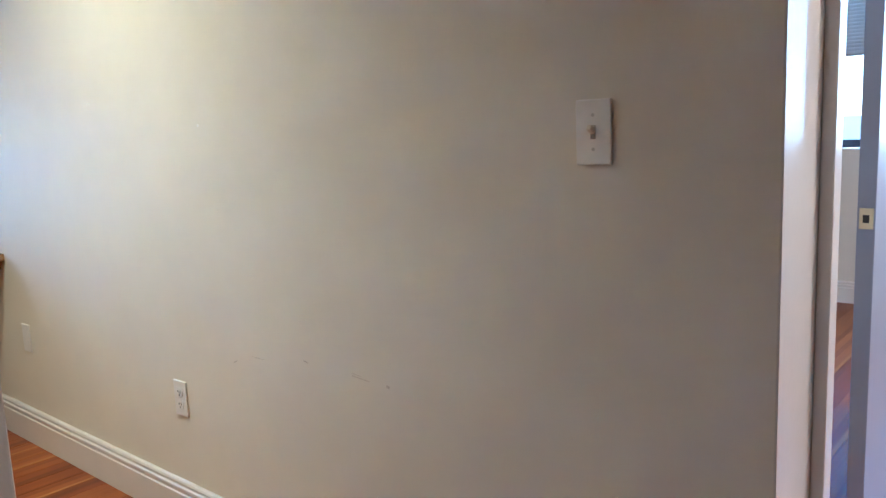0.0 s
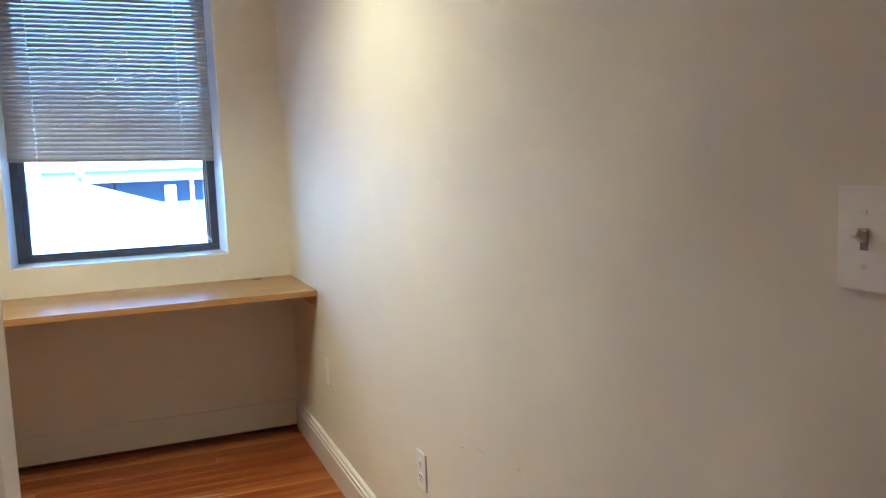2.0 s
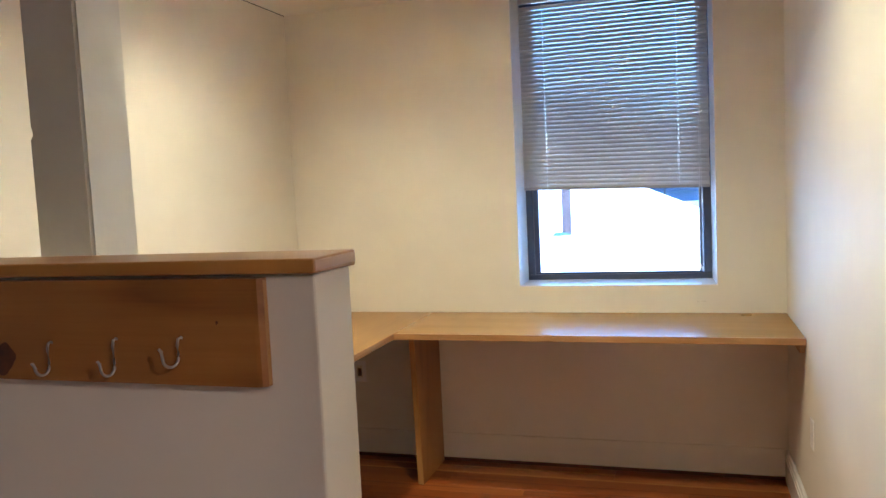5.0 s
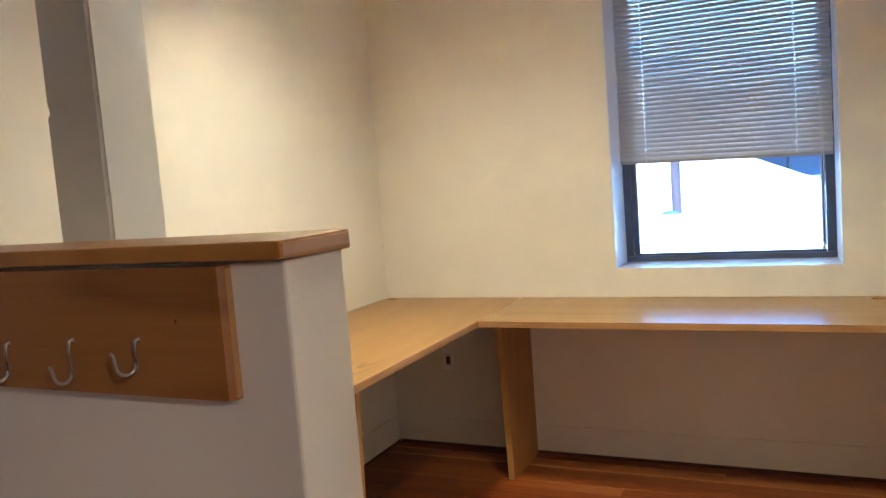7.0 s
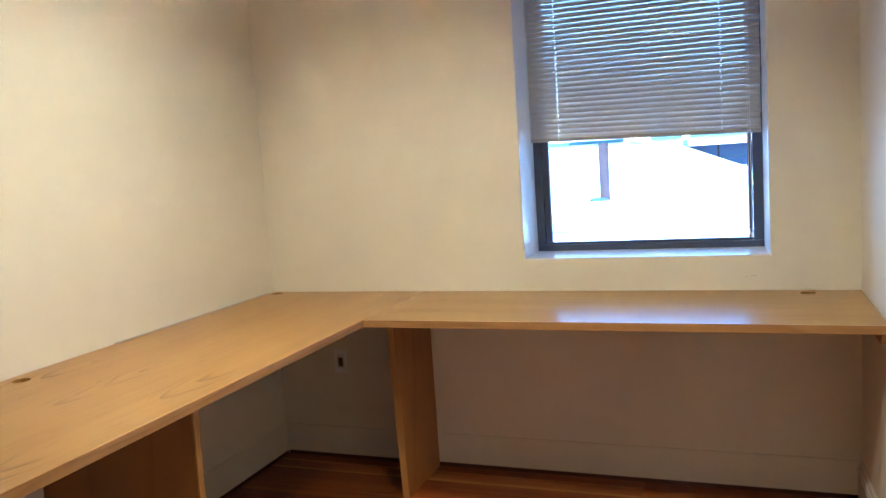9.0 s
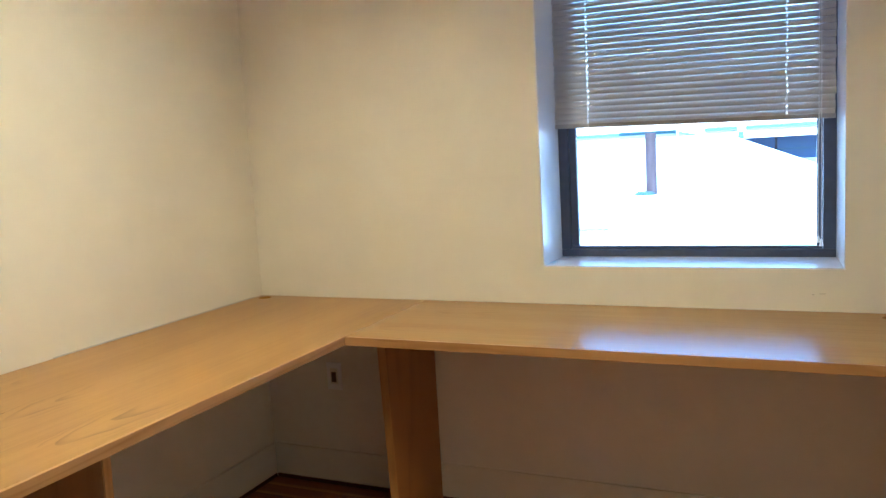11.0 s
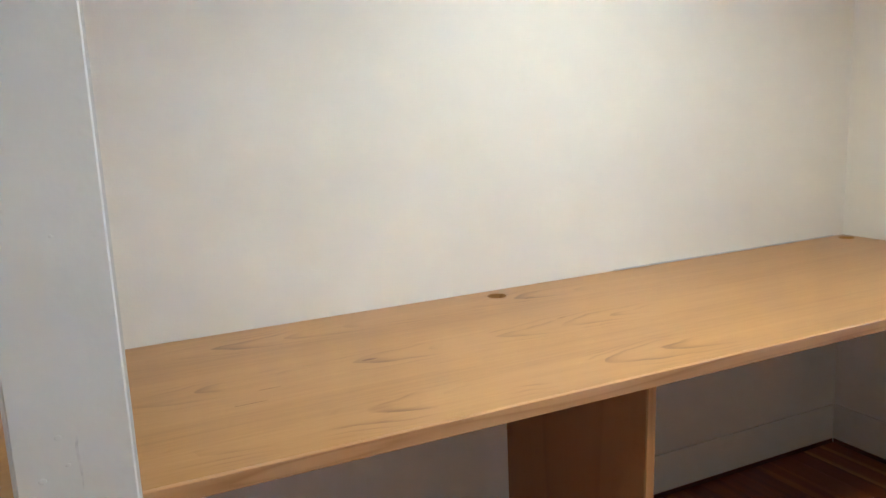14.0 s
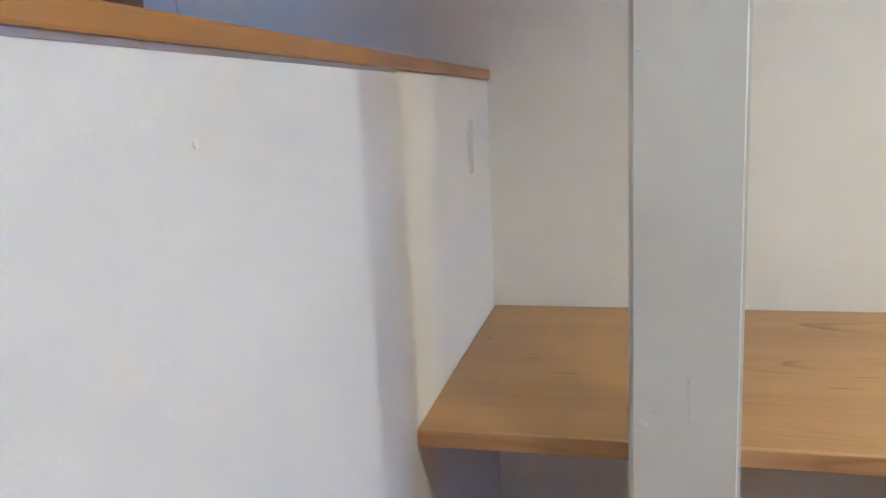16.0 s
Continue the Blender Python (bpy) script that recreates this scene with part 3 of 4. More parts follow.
for hx, ht, drop, rise, side in ((-1.076, 1.282, 0.037, 0.026, 0.016), (-1.178, 1.279, 0.048, 0.022, 0.011), (-1.286, 1.273, 0.044, 0.019, 0.011)):
    # an open hook that leaves the board, dips and turns up, swung a little to one side
    bm = bmesh.new()
    r = 0.0105
    zc = ht - drop + r
    pts = [(0.0, -0.006, ht - 0.004), (0.0, 0.002, ht), (0.0, 0.006, ht - 0.002), (0.0, 0.0075, ht - 0.010), (0.0, 0.007, zc + 0.004)]
    for k in range(0, 11):
        a = math.pi * k / 10
        pts.append((0.0, 0.007 + r - r * math.cos(a), zc - r * math.sin(a)))
    pts += [(0.0, 0.0295, zc + rise - r - 0.004), (0.0, 0.0325, zc + rise - r)]
    tube(bm, [(hx - side * max(0.0, d) / 0.03, BY - d * 0.8, z) for _x, d, z in pts], 0.0020, 8)
    part("hook", bm, M_STEEL, rail, "bent zinc steel hook", smooth=True)
for kx, kz, kr in ((-1.372, 1.247, 0.017), (-1.023, 1.301, 0.0018)):
    bm = bmesh.new()
    prism(bm, [(kx + kr * (1 + 0.22 * math.sin(3 * a + 1) + 0.1 * math.sin(7 * a)) * math.cos(a), BY - 0.0003, kz + 1.35 * kr * (1 + 0.18 * math.sin(2 * a)) * math.sin(a))
               for a in [2 * math.pi * k / 22 for k in range(22)]], (0, 0.002, 0))
    part("knot", bm, M_KNOT, rail, "dark knot in the wood")
part("worn_edge", boxes((BX1 - 0.0005, BX1 + 0.0008, BY + 0.0065, BY + 0.0140, 1.2205, 1.354), bevel=0.0005), M_LEGEDGE, rail, "pale worn end of the board")
# mending plate and screw hole on the half wall's desk side
mp = thing("mending_plate", (-2.26, half_y(-2.26), 1.213), "white painted metal mending plate screwed to the half wall", "plate")
part("plate", boxes((-2.278, -2.243, half_y(-2.26) - 0.0005, half_y(-2.26) + 0.0035, 1.157, 1.269), bevel=0.001), M_TRIM, mp)
for z in (1.171, 1.255):
    bm = bmesh.new()
    cyl(bm, (-2.2605, half_y(-2.26) + 0.003, z), (0, 1, 0), 0.0038, 0.0018, 12)
    part("screw", bm, M_STEEL, mp)

bm = bmesh.new()
cyl(bm, (-1.161, half_y(-1.161) + 0.0003, 1.285), (0, 1, 0), 0.0035, 0.0016, 12)
tagged(part("painted_screw", bm, M_PLASTIC), "small painted screw head in the half wall", "screw")
bm = bmesh.new()
cyl(bm, (-0.0003, -2.116, 1.275), (-1, 0, 0), 0.0035, 0.0015, 10)
tagged(part("wall_nail", bm, M_PLASTIC), "small white nail head in the cream wall", "nail")

# ---- post ----
PX0, PX1, PY0, PY1 = -1.728, -1.591, -2.604, -2.466
bm = bmesh.new()
NZ = 1.607
prism(bm, [(PX1, PY0, 0), (PX1, PY0, CEIL), (PX0, PY0, CEIL), (PX0, PY0, NZ + 0.016), (PX0 + 0.008, PY0, NZ + 0.010), (PX0 + 0.010, PY0, NZ - 0.004),
           (PX0 + 0.003, PY0, NZ - 0.012), (PX0, PY0, NZ - 0.013), (PX0, PY0, 0)], (0, PY1 - PY0, 0))
bmesh.ops.bevel(bm, geom=[e for e in bm.edges if abs(e.verts[0].co.z - e.verts[1].co.z) > 0.3], offset=0.006, segments=3, affect="EDGES")
post = tagged(part("support_post", bm, M_POST), "square white painted wooden support post with dents", "post")
for y, z, r in ((-2.586, 0.891, 0.0062), (-2.572, 0.911, 0.0048), (-2.543, 0.925, 0.003), (-2.550, 0.961, 0.0042), (-2.529, 1.199, 0.0025), (-2.592, 1.359, 0.003)):
    bm = bmesh.new()
    bmesh.ops.create_icosphere(bm, subdivisions=2, radius=r, matrix=Matrix.Translation((PX1 + 0.0005, y, z)) @ Matrix.Diagonal((0.10, 1, 0.8, 1)))
    part("paint_blob", bm, M_POST, post, smooth=True)
bm = bmesh.new()
prism(bm, [(PX1 + 0.0001, y, z) for y, z in ((-2.5265, 0.967), (-2.531, 0.958), (-2.5335, 0.945), (-2.5320, 0.925), (-2.5305, 0.905), (-2.5310, 0.890),
                                             (-2.5295, 0.890), (-2.5285, 0.905), (-2.5285, 0.925), (-2.5300, 0.945), (-2.5285, 0.958), (-2.5255, 0.965))], (0.0004, 0, 0))
part("scrape", bm, M_SMUDGE, post, "short grey scrape")

# ---- worktops ----
TOP, TH = 0.80, 0.027
JX, FRONT = -1.733, -0.600
long_top = thing("worktop", (-2.1, -1.45, TOP), "light brown veneered worktop along the wall, cable holes", "worktop", "worktops of the corner desk")
part("panel", slab([(-W + 0.003, half_y(-W) + 0.001), (JX - 0.011, half_y(JX) + 0.001), (JX - 0.011, FRONT - 0.0), (JX - 0.0006, FRONT), (JX - 0.0006, -0.002), (-W + 0.003, -0.002)],
                   [(-2.440, -1.479, 0.027), (-2.452, -0.050, 0.027)], TOP - TH, TOP), M_DESK_Y, long_top)
part("edge_band", boxes((JX - 0.0105, JX + 0.001, half_y(JX) + 0.001, FRONT - 0.0015, TOP - TH - 0.0005, TOP + 0.0005), bevel=0.002), M_EDGE_Y, long_top, "solid wood front edge")
short_top = thing("worktop", (-0.85, -0.3, TOP), "light brown veneered worktop under the window", "worktop", "worktops of the corner desk")
part("panel", slab([(JX + 0.0006, FRONT + 0.007), (-0.003, FRONT + 0.007), (-0.003, -0.002), (JX + 0.0006, -0.002)], [(-0.183, -0.062, 0.027)], TOP - TH, TOP), M_DESK_X, short_top)
part("edge_band", boxes((JX + 0.002, -0.002, FRONT - 0.001, FRONT + 0.0065, TOP - TH - 0.0005, TOP + 0.0005), bevel=0.002), M_EDGE_X, short_top, "darker solid wood front edge")
for kx, ky, kl, kw in ((-2.119, -1.973, 0.035, 0.010), (-2.223, -2.905, 0.014, 0.006), (-2.370, -1.417, 0.026, 0.003), (-2.160, -1.457, 0.024, 0.0025),
                       (-2.02, -2.72, 0.05, 0.0022), (-2.10, -2.80, 0.035, 0.002), (-2.00, -2.25, 0.06, 0.0022), (-2.06, -2.20, 0.045, 0.002)):
    bm = bmesh.new()
    prism(bm, [(kx + kw / 2 * math.cos(a), ky + kl / 2 * math.sin(a), TOP + 0.0001) for a in [2 * math.pi * k / 12 for k in range(12)]], (0, 0, 0.0003))
    part("wood_fleck", bm, M_FLECK, long_top)
caulk = tagged(part("caulk_strip", boxes((-W + 0.0005, -W + 0.008, -1.032, -0.06, TOP + 0.0005, TOP + 0.004), bevel=0.0012), M_CAULK_SHADE), "thin grey caulk line behind the worktop", "caulk")


def leg_panel(outline, lift, band, label):
    """A veneered board with a lighter solid edge along its front."""
    e = thing("desk_leg", outline[0], label, "desk leg", "panel legs of the corner desk")
    bm = bmesh.new()
    prism(bm, outline, lift)
    part("panel", bm, M_LEG, e)
    bm = bmesh.new()
    prism(bm, band, lift)
    bmesh.ops.bevel(bm, geom=list(bm.edges), offset=0.0015, segments=1, affect="EDGES")
    part("edge_band", bm, M_LEGEDGE, e, "lighter solid wood front edge")


LZ = TOP - TH - 0.001
leg_panel([(-1.733, -0.013, 0), (-1.733, -0.358, 0), (-1.733, -0.398, LZ), (-1.733, -0.013, LZ)], (0.029, 0, 0),
          [(-1.733, -0.3585, 0), (-1.733, -0.365, 0), (-1.733, -0.405, LZ), (-1.733, -0.3985, LZ)], "brown veneered panel leg under the inner corner")
leg_panel([(-2.408, -1.478, 0), (-1.845, -1.478, 0), (-1.822, -1.478, LZ), (-2.408, -1.478, LZ)], (0, 0.023, 0),
          [(-1.8445, -1.478, 0), (-1.838, -1.478, 0), (-1.815, -1.478, LZ), (-1.8215, -1.478, LZ)], "brown veneered panel leg under the long worktop")


def cleat(outline, lift, label):
    bm = bmesh.new()
    prism(bm, outline, lift)
    tagged(part("support_cleat", bm, M_EDGE_X), label, "cleat", "cleats under the worktops")


zt = TOP - TH - 0.001
cleat([(-0.020, -0.05, zt), (-0.020, -0.575, zt), (-0.020, -0.545, zt - 0.042), (-0.020, -0.05, zt - 0.042)], (0.0195, 0, 0), "wooden support cleat with slanted end under the worktop")
cleat([(-2.44, half_y(-1.80) + 0.0005, zt), (-1.80, half_y(-1.80) + 0.0005, zt), (-1.83, half_y(-1.80) + 0.0005, zt - 0.04), (-2.44, half_y(-1.80) + 0.0005, zt - 0.04)], (0, 0.0195, 0), "wooden support cleat against the half wall")


# ---- wall plates ----
def wall_plate(name, at, turn, label, kind_of):
    """A plate whose back lies on the wall; built facing -x at the origin, then turned."""
    e = thing(name, (0, 0, 0), label, "switch" if kind_of == "switch" else "outlet")
    bm = bmesh.new()
    box(bm, -0.006, -0.0005, -0.035, 0.035, -0.0575, 0.0575, bevel=0.0028, seg=3)
    part("cover_plate", bm, M_PLASTIC, e)
    if kind_of == "switch":
        part("slot", boxes((-0.0064, -0.0058, -0.0050, 0.0050, -0.0120, 0.0120)), M_SLOT, e)
        bm = bmesh.new()
        box(bm, -0.024, -0.006, -0.0042, 0.0042, -0.004, 0.006, bevel=0.0015)
        bmesh.ops.rotate(bm, cent=(-0.006, 0, 0), matrix=Matrix.Rotation(radians(28), 3, "Y"), verts=bm.verts)
        part("toggle", bm, M_IVORY, e)
        part("toggle_base", boxes((-0.0085, -0.006, -0.0048, 0.0048, -0.0015, 0.0115), bevel=0.001), M_IVORY, e)
        screws = (-0.030, 0.030)
    elif kind_of == "duplex":
        for s in (-1, 1):
            bm = bmesh.new()
            cyl(bm, (-0.0055, 0, s * 0.0195), (-1, 0, 0), 0.0172, 0.003, 24)
            for v in bm.verts:
                v.co.z = s * 0.0195 + max(-0.0135, min(0.0135, v.co.z - s * 0.0195))
            f = part("receptacle", bm, M_PLASTIC, e)
            part("slots", boxes((-0.0092, -0.0084, -0.0075, -0.0050, s * 0.0195 - 0.001, s * 0.0195 + 0.0075),
                                (-0.0092, -0.0084, 0.0050, 0.0075, s * 0.0195 - 0.001, s * 0.0195 + 0.0065),
                                (-0.0092, -0.0084, -0.0022, 0.0022, s * 0.0195 - 0.0095, s * 0.0195 - 0.0055)), M_DARK, f)
        screws = (0.0,)
    elif kind_of == "brown":
        part("receptacle", boxes((-0.0085, -0.0055, -0.0165, 0.0165, -0.033, 0.033), bevel=0.001), M_IVORY, e)
        part("jack", boxes((-0.0095, -0.0083, -0.011, 0.011, -0.024, 0.018)), M_BROWN, e)
        screws = (-0.048, 0.048)
    else:
        screws = (-0.042, 0.042)
    for z in screws:
        bm = bmesh.new()
        cyl(bm, (-0.0055, 0, z), (-1, 0, 0), 0.0032, 0.0014, 12)
        part("screw", bm, M_STEEL if kind_of == "switch" else M_PLASTIC, e)
    e.matrix_basis = pose(*at, 0, 0, turn)
    return e


wall_plate("light_switch", (0, -3.367, 1.222), 0, "white toggle light switch on the cream wall", "switch")
wall_plate("power_outlet", (0, -1.889, 0.434), 0, "white duplex power outlet low on the cream wall", "duplex")
wall_plate("blank_plate", (0, -0.733, 0.461), 0, "white blank wall plate near the worktop", "blank")
wall_plate("power_outlet", (-2.171, 0, 0.470), 90, "white plate with a dark brown socket under the worktop", "brown")

# scuffs on the east wall
for y, z, ln, tilt, w in ((-2.812, 0.645, 0.010, 20, 0.007), (-2.720, 0.649, 0.060, 4, 0.0022), (-2.705, 0.656, 0.034, 6, 0.0014), (-2.516, 0.657, 0.018, 12, 0.0030),
                          (-2.308, 0.633, 0.055, 1, 0.0014), (-2.20, 0.605, 0.020, -25, 0.002)):
    bm = boxes((-0.0012, -0.0004, -ln / 2, ln / 2, -w / 2, w / 2))
    bmesh.ops.rotate(bm, cent=(0, 0, 0), matrix=Matrix.Rotation(radians(tilt), 3, "X"), verts=bm.verts)
    bmesh.ops.translate(bm, vec=(0, y, z), verts=bm.verts)
    tagged(part("wall_scuff", bm, M_SCUFF), "short grey scuff mark on the painted wall", "scuff mark", "scuffs on the cream wall")

for x, z, ln in ((-0.366, 0.856, 0.020), (-0.392, 0.853, 0.008)):
    bm = boxes((x - ln / 2, x + ln / 2, -0.0012, -0.0004, z - 0.001, z + 0.001))
    tagged(part("wall_scuff", bm, M_SCUFF), "faint scratch on the wall under the window", "scuff mark", "scuffs under the window")

# ---- neighbouring room seen through the doorway ----
NX = 4.20
structure("wall_neighbour_east", boxes(
    (NX, NX + 0.3, -5.3, -4.85, -0.02, CEIL), (NX, NX + 0.3, -3.95, -3.35, -0.02, CEIL), (NX, NX + 0.3, -2.40, -1.2, -0.02, CEIL),
    (NX, NX + 0.3, -3.35, -2.40, -0.02, 0.99), (NX, NX + 0.3, -3.35, -2.40, 2.38, CEIL),
    (NX, NX + 0.3, -4.85, -3.95, -0.02, 0.99), (NX, NX + 0.3, -4.85, -3.95, 2.38, CEIL)),
          M_WHITE, "white painted wall with two windows in the next room", "wall")
structure("wall_neighbour_north", boxes((0.20, NX, -1.32, -1.2, -0.02, CEIL)), M_WHITE, "plain white wall of the next room", "wall")
structure("wall_neighbour_south", boxes((0.20, NX, -5.42, -5.30, -0.02, CEIL)), M_WHITE, "plain white wall of the next room", "wall")
structure("ceiling_neighbour", boxes((0.202, NX, -5.3, -1.32, CEIL, CEIL + 0.1)), M_CEIL, "plain ceiling of the next room", "ceiling")
# made-up flush base that holds the added fill lamp, out of view
fix = thing("fill_lamp_base", (HALL_FILL[0], HALL_FILL[1], CEIL), "round white base of the added fill lamp in the next room", "ceiling light")
bm = bmesh.new()
cyl(bm, (HALL_FILL[0], HALL_FILL[1], CEIL - 0.055), (0, 0, 1), 0.16, 0.054, 28, 0.17)
part("base", bm, M_PLASTIC, fix)
bm = bmesh.new()
prism(bm, [(NX - 0.001 - d, -1.33, z) for d, z in baseboard_profile(0.14)], (0, -3.9, 0))
structure("baseboard", bm, M_TRIM, "white baseboard in the next room", "baseboard")
w2 = structure("window_2", boxes((NX + 0.16, NX + 0.21, -3.348, -2.402, 0.993, 1.045), bevel=0.003), M_BRONZE, "dark framed window in the next room", "window")
part("frame_side", boxes((NX + 0.16, NX + 0.21, -3.348, -3.30, 1.047, 2.33)), M_BRONZE, w2)
part("frame_side", boxes((NX + 0.16, NX + 0.21, -2.45, -2.402, 1.047, 2.33)), M_BRONZE, w2)
part("frame_head", boxes((NX + 0.16, NX + 0.21, -3.348, -2.402, 2.332, 2.378)), M_BRONZE, w2)
p2 = part("pane", boxes((NX + 0.18, NX + 0.184, -3.30, -2.45, 1.046, 2.331)), M_GLASS, w2, "clear glass pane")
p2.visible_shadow = False
# second window is out of view, inferred from bluish light on the west wall
w3 = structure("window_3", boxes((NX + 0.16, NX + 0.21, -4.848, -3.952, 0.993, 1.045), bevel=0.003), M_BRONZE, "dark framed second window in the next room", "window")
part("frame_side", boxes((NX + 0.16, NX + 0.21, -4.848, -4.80, 1.047, 2.33)), M_BRONZE, w3)
part("frame_side", boxes((NX + 0.16, NX + 0.21, -4.0, -3.952, 1.047, 2.33)), M_BRONZE, w3)
part("frame_head", boxes((NX + 0.16, NX + 0.21, -4.848, -3.952, 2.332, 2.378)), M_BRONZE, w3)
p3 = part("pane", boxes((NX + 0.18, NX + 0.184, -4.80, -4.0, 1.046, 2.331)), M_GLASS, w3, "clear glass pane")
p3.visible_shadow = False
b2 = venetian_blind(0, 0, 1.57, 2.37, 0.92, "white metal mini blind lowered in the next room", "blinds at the windows")
b2.matrix_basis = pose(NX + 0.12, -2.875, 1.57, 0, 0, -90)
leaf = thing("open_door", (1.48, -3.56, 0), "open door with a brass latch plate, blue shade in its colour", "door")
part("leaf", boxes((1.10, 1.86, -3.595, -3.549, 0.008, 2.03), bevel=0.002), M_DOORSHADE, leaf)
lp = part("latch_plate", boxes((1.0975, 1.1005, -3.590, -3.555, 0.918, 0.975), bevel=0.0008), M_BRASS, leaf, "brass latch plate")
part("latch_hole", boxes((1.0965, 1.0978, -3.580, -3.564, 0.935, 0.957)), M_DARK, lp)
structure("door_frame_post", boxes((1.866, 1.95, -3.615, -3.53, -0.004, CEIL), bevel=0.003), M_TRIM, "white door frame post in the next room", "door frame")

# ---- outside ----
structure("ground", boxes((-900, 900, 0.5, 1500, -6.4, -6.0)), M_GROUND, "grey asphalt ground far below", "ground")
def roof_z(y):
    return 0.66 + 0.0235 * y
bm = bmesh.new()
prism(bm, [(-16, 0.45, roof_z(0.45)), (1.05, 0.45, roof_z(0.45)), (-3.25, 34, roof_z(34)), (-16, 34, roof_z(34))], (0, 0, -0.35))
roof = structure("neighbour_roof", bm, M_ROOF, "sunlit white flat roof outside the window, tinted daylight blue", "roof")
bm = bmesh.new()
prism(bm, [(-15.9, 0.55, -6), (0.90, 0.55, -6), (-3.35, 33.9, -6), (-15.9, 33.9, -6)], (0, 0, 6.30))
structure("neighbour_building", bm, M_PALE, "pale rendered walls below the white roof", "building")
pipe = thing("vent_pipe", (-1.83, 5.75, roof_z(5.75)), "weathered reddish vent pipe standing on the roof", "vent pipe")
bm = bmesh.new()
cyl(bm, (-1.83, 5.75, roof_z(5.75)), (0, 0, 1), 0.058, 0.64, 20)
part("pipe", bm, M_PIPE, pipe, smooth=False)
bm = bmesh.new()
cyl(bm, (-1.89, 5.72, roof_z(5.75) - 0.015), (0, 0, 1), 0.14, 0.05, 20, 0.08)
part("flashing", bm, M_FLASH, pipe, "dark flashing at its foot")
bat = thing("roof_batten", (-1.78, 2.95, roof_z(2.95)), "pale teal metal strip lying on the white roof", "roof strip")
part("strip", boxes((-1.89, -1.68, 2.93, 2.98, roof_z(2.95) - 0.004, roof_z(2.95) + 0.012), bevel=0.003), M_TEAL, bat)
rv = thing("roof_vent", (-0.14, 10.0, roof_z(10.0)), "small white vent box at the roof's edge", "roof vent")
part("box", boxes((-0.175, 0.005, 9.94, 10.10, roof_z(10.0) - 0.02, roof_z(10.0) + 0.30), bevel=0.02), M_PALE, rv)
far = thing("far_building", (4, 40, -6), "dark blue low building with a pale striped fascia", "building")
part("wall", boxes((-16, 26, 43, 52, -6, 1.30)), M_FACADE, far)
part("base_course", boxes((-16, 26, 42.8, 42.99, -6, 0.0), bevel=0.02), M_PALE, far)
part("fascia", boxes((-16, 26, 39.6, 52, 1.20, 3.0), bevel=0.02), M_PALE, far)
for x0, x1 in ((-16, -6.1), (-4.72, -3.18), (-2.76, 4.9), (5.2, 26)):
    part("stripe", boxes((x0, x1, 39.5, 39.59, 1.66, 1.84)), M_TEAL, far)
part("fascia_post", boxes((-3.12, -2.80, 39.3, 39.5, 1.30, 2.9), bevel=0.02), M_PALE, far)
part("post_foot", boxes((-3.08, -2.84, 39.1, 39.29, 1.22, 1.56), bevel=0.02), M_TEAL, far)
bm = bmesh.new()
prism(bm, [(-5.96, 39.2, 1.75), (-4.83, 39.2, 1.47), (-4.83, 39.2, 2.5), (-5.96, 39.2, 2.5)], (0, 0.25, 0))
part("parapet_end", bm, M_PALE, far)
bm = bmesh.new()
prism(bm, [(-5.98, 39.1, 1.69), (-4.83, 39.1, 1.40), (-4.83, 39.1, 1.46), (-5.98, 39.1, 1.75)], (0, 0.09, 0))
part("parapet_edge", bm, M_TEAL, far)
part("parapet_joint", boxes((-5.16, -5.11, 39.1, 39.19, 1.62, 2.4)), M_PIPE, far)
bm = bmesh.new()
prism(bm, [(-8.97, 39.1, 2.20), (-6.1, 39.1, 2.17), (-6.1, 39.1, 2.26), (-8.97, 39.1, 2.32)], (0, 0.2, 0))
part("sill_band", bm, M_TEAL, far)
part("rail", boxes((-16, 26, 42.6, 42.7, 0.50, 0.56)), M_TEAL, far)
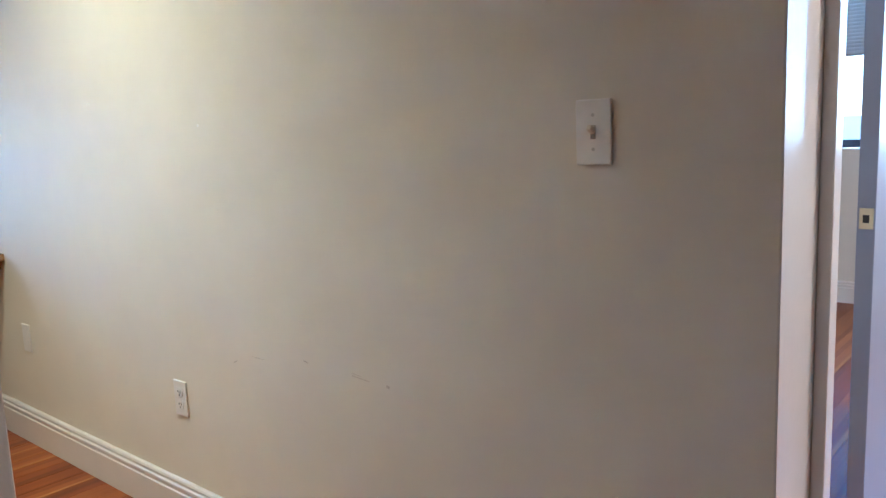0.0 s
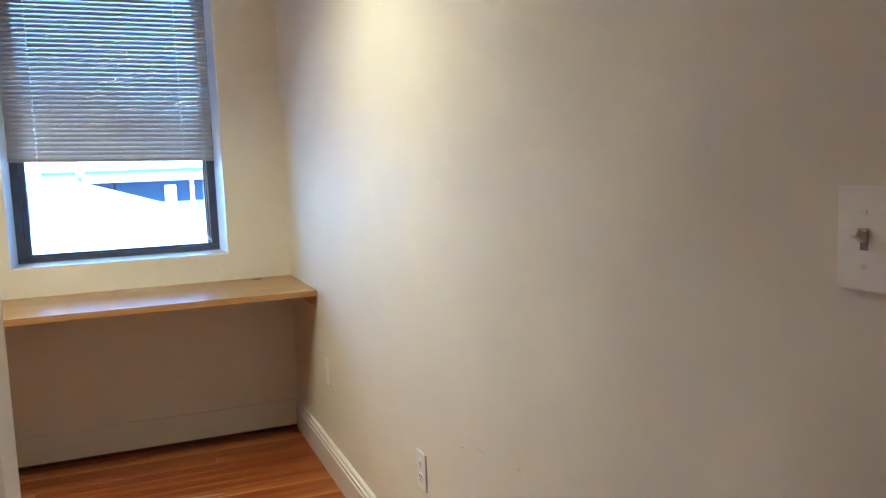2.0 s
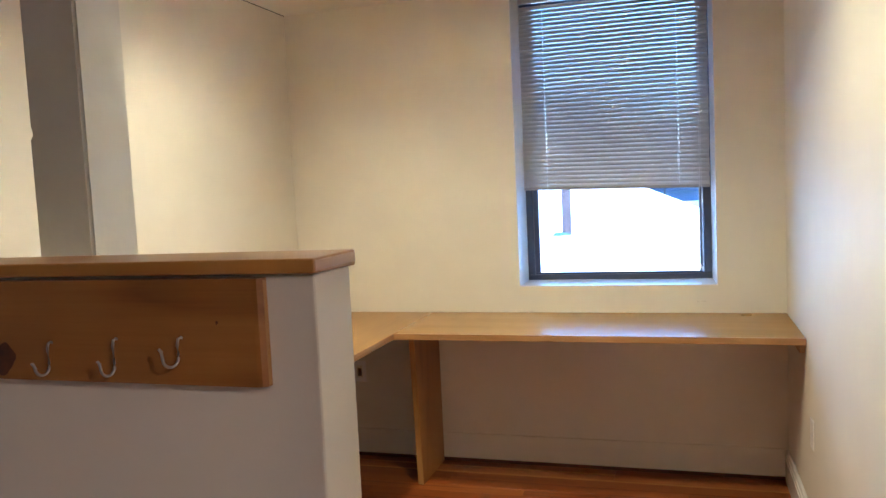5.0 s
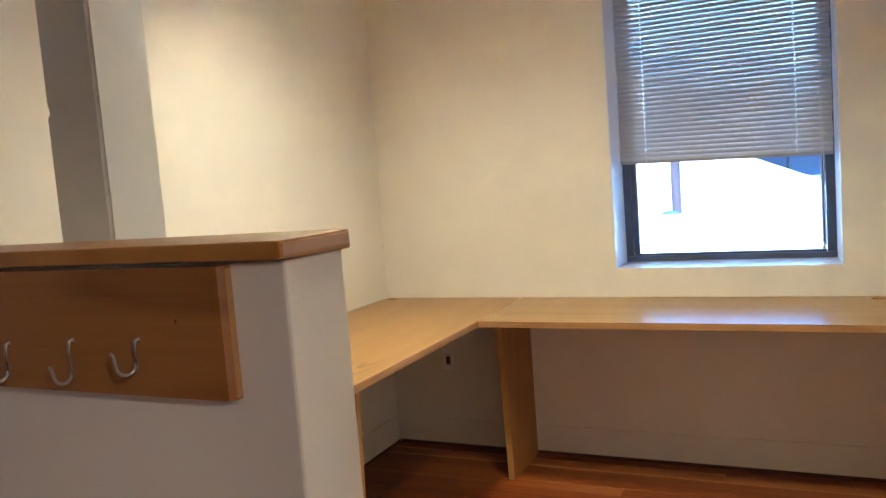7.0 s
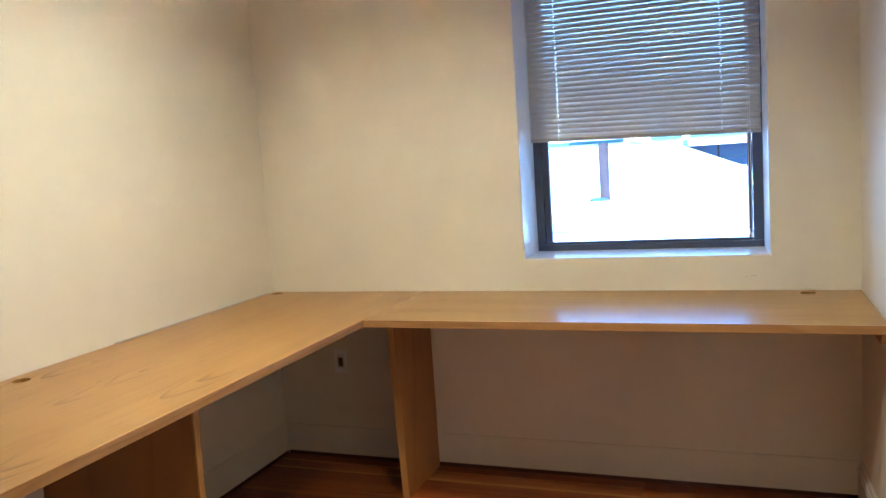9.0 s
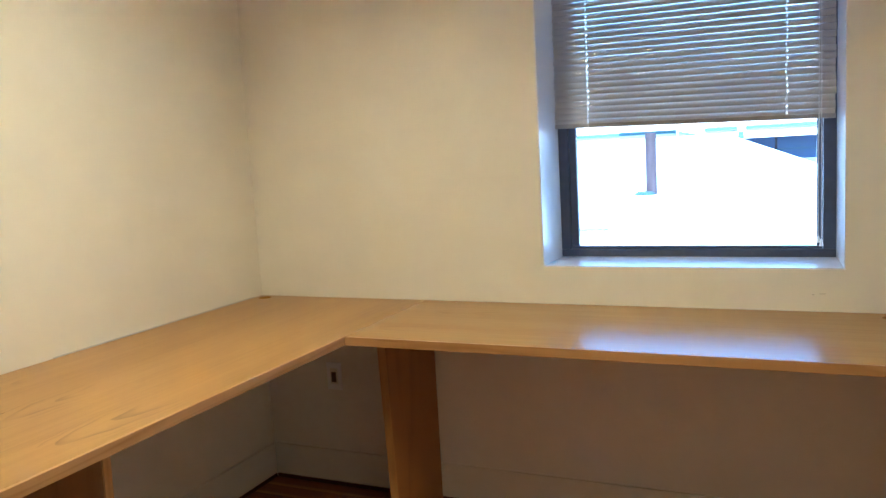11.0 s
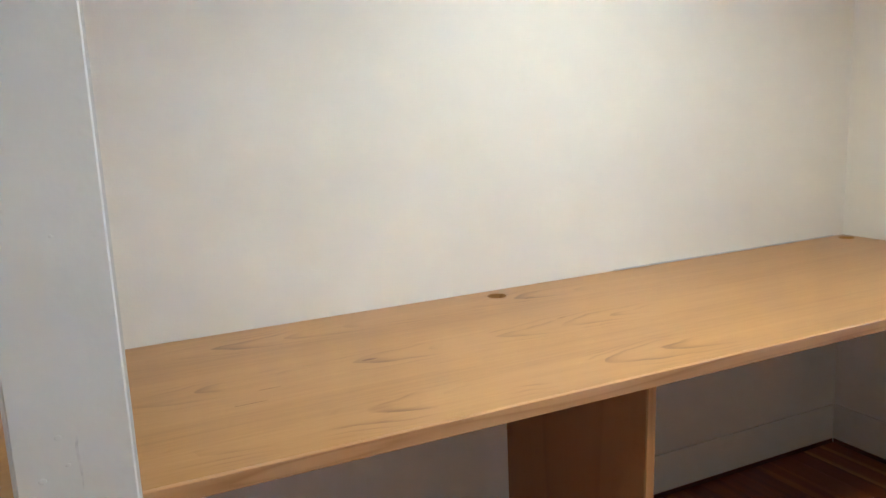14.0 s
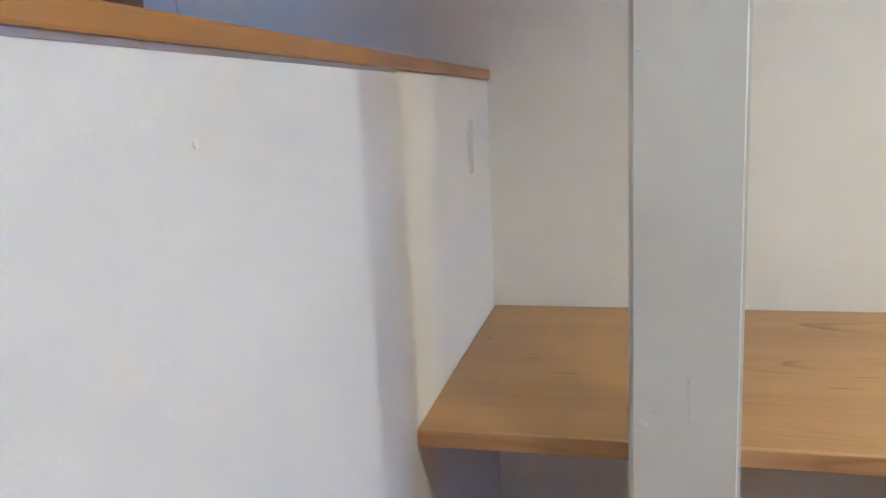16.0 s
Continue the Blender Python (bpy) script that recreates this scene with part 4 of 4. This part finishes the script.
part("roof", boxes((-16, 26, 39.4, 52.4, 3.005, 3.2), bevel=0.02), M_PALE, far)
for x in (-6, -3.5, 2.31, 8):
    part("column", boxes((x, x + 0.20, 39.8, 40.0, -6, 1.305), bevel=0.01), M_PALE, far)
part("downpipe", boxes((-1.48, -1.38, 42.0, 42.1, -6, 1.305), bevel=0.02), M_PIPE, far)

# ---- floors ----
bm = bmesh.new()
prism(bm, [(-0.86, -0.700, 0.0002), (-0.74, -0.716, 0.0002), (-0.58, -0.722, 0.0002), (-0.46, -0.712, 0.0002), (-0.50, -0.700, 0.0002), (-0.62, -0.690, 0.0002), (-0.70, -0.692, 0.0002), (-0.77, -0.686, 0.0002)], (0, 0, 0.0008))
tagged(part("worn_patch", bm, M_PATCH), "pale worn splintered patch in the plank floor", "floor wear")

PL = 0.083
floor = structure("floor", boxes((-W, 0.001, BACK, 0.0, -0.04, -0.008)), M_SUB, "orange-brown fir plank floor", "floor")


def plank_mesh(length, width):
    bm = bmesh.new()
    box(bm, 0, length, 0, width - 0.0014, -0.012, 0.0, bevel=0.0004, seg=1)
    return mesh_of("plank", bm, M_PLANK)


rng = random.Random(11)
cuts = [0.55, 0.9, 1.3, 1.7, 2.05]
pm = {}
for i in range(int(-BACK / PL) + 1):
    y = -0.001 - (i + 1) * PL
    if y < BACK:
        break
    c = rng.choice(cuts)
    for x, ln in ((-W + 0.001, c), (-W + 0.002 + c, W - c - 0.003)):
        key = round(ln, 3)
        if key not in pm:
            pm[key] = plank_mesh(ln, PL)
        o = new("plank", pm[key])
        o.parent = floor
        o.location = (x, y, rng.uniform(-0.0006, 0.0))
floor2 = structure("floor_neighbour", boxes((0.0, NX, -5.3, -1.32, -0.04, -0.008)), M_SUB, "fir plank floor of the next room", "floor")
mesh2 = plank_mesh(NX - 0.004, 0.12)
for i in range(32):
    y = -1.33 - (i + 1) * 0.12
    if y < -5.3:
        break
    o = new("plank", mesh2)
    o.parent = floor2
    o.location = (0.002, y, 0)
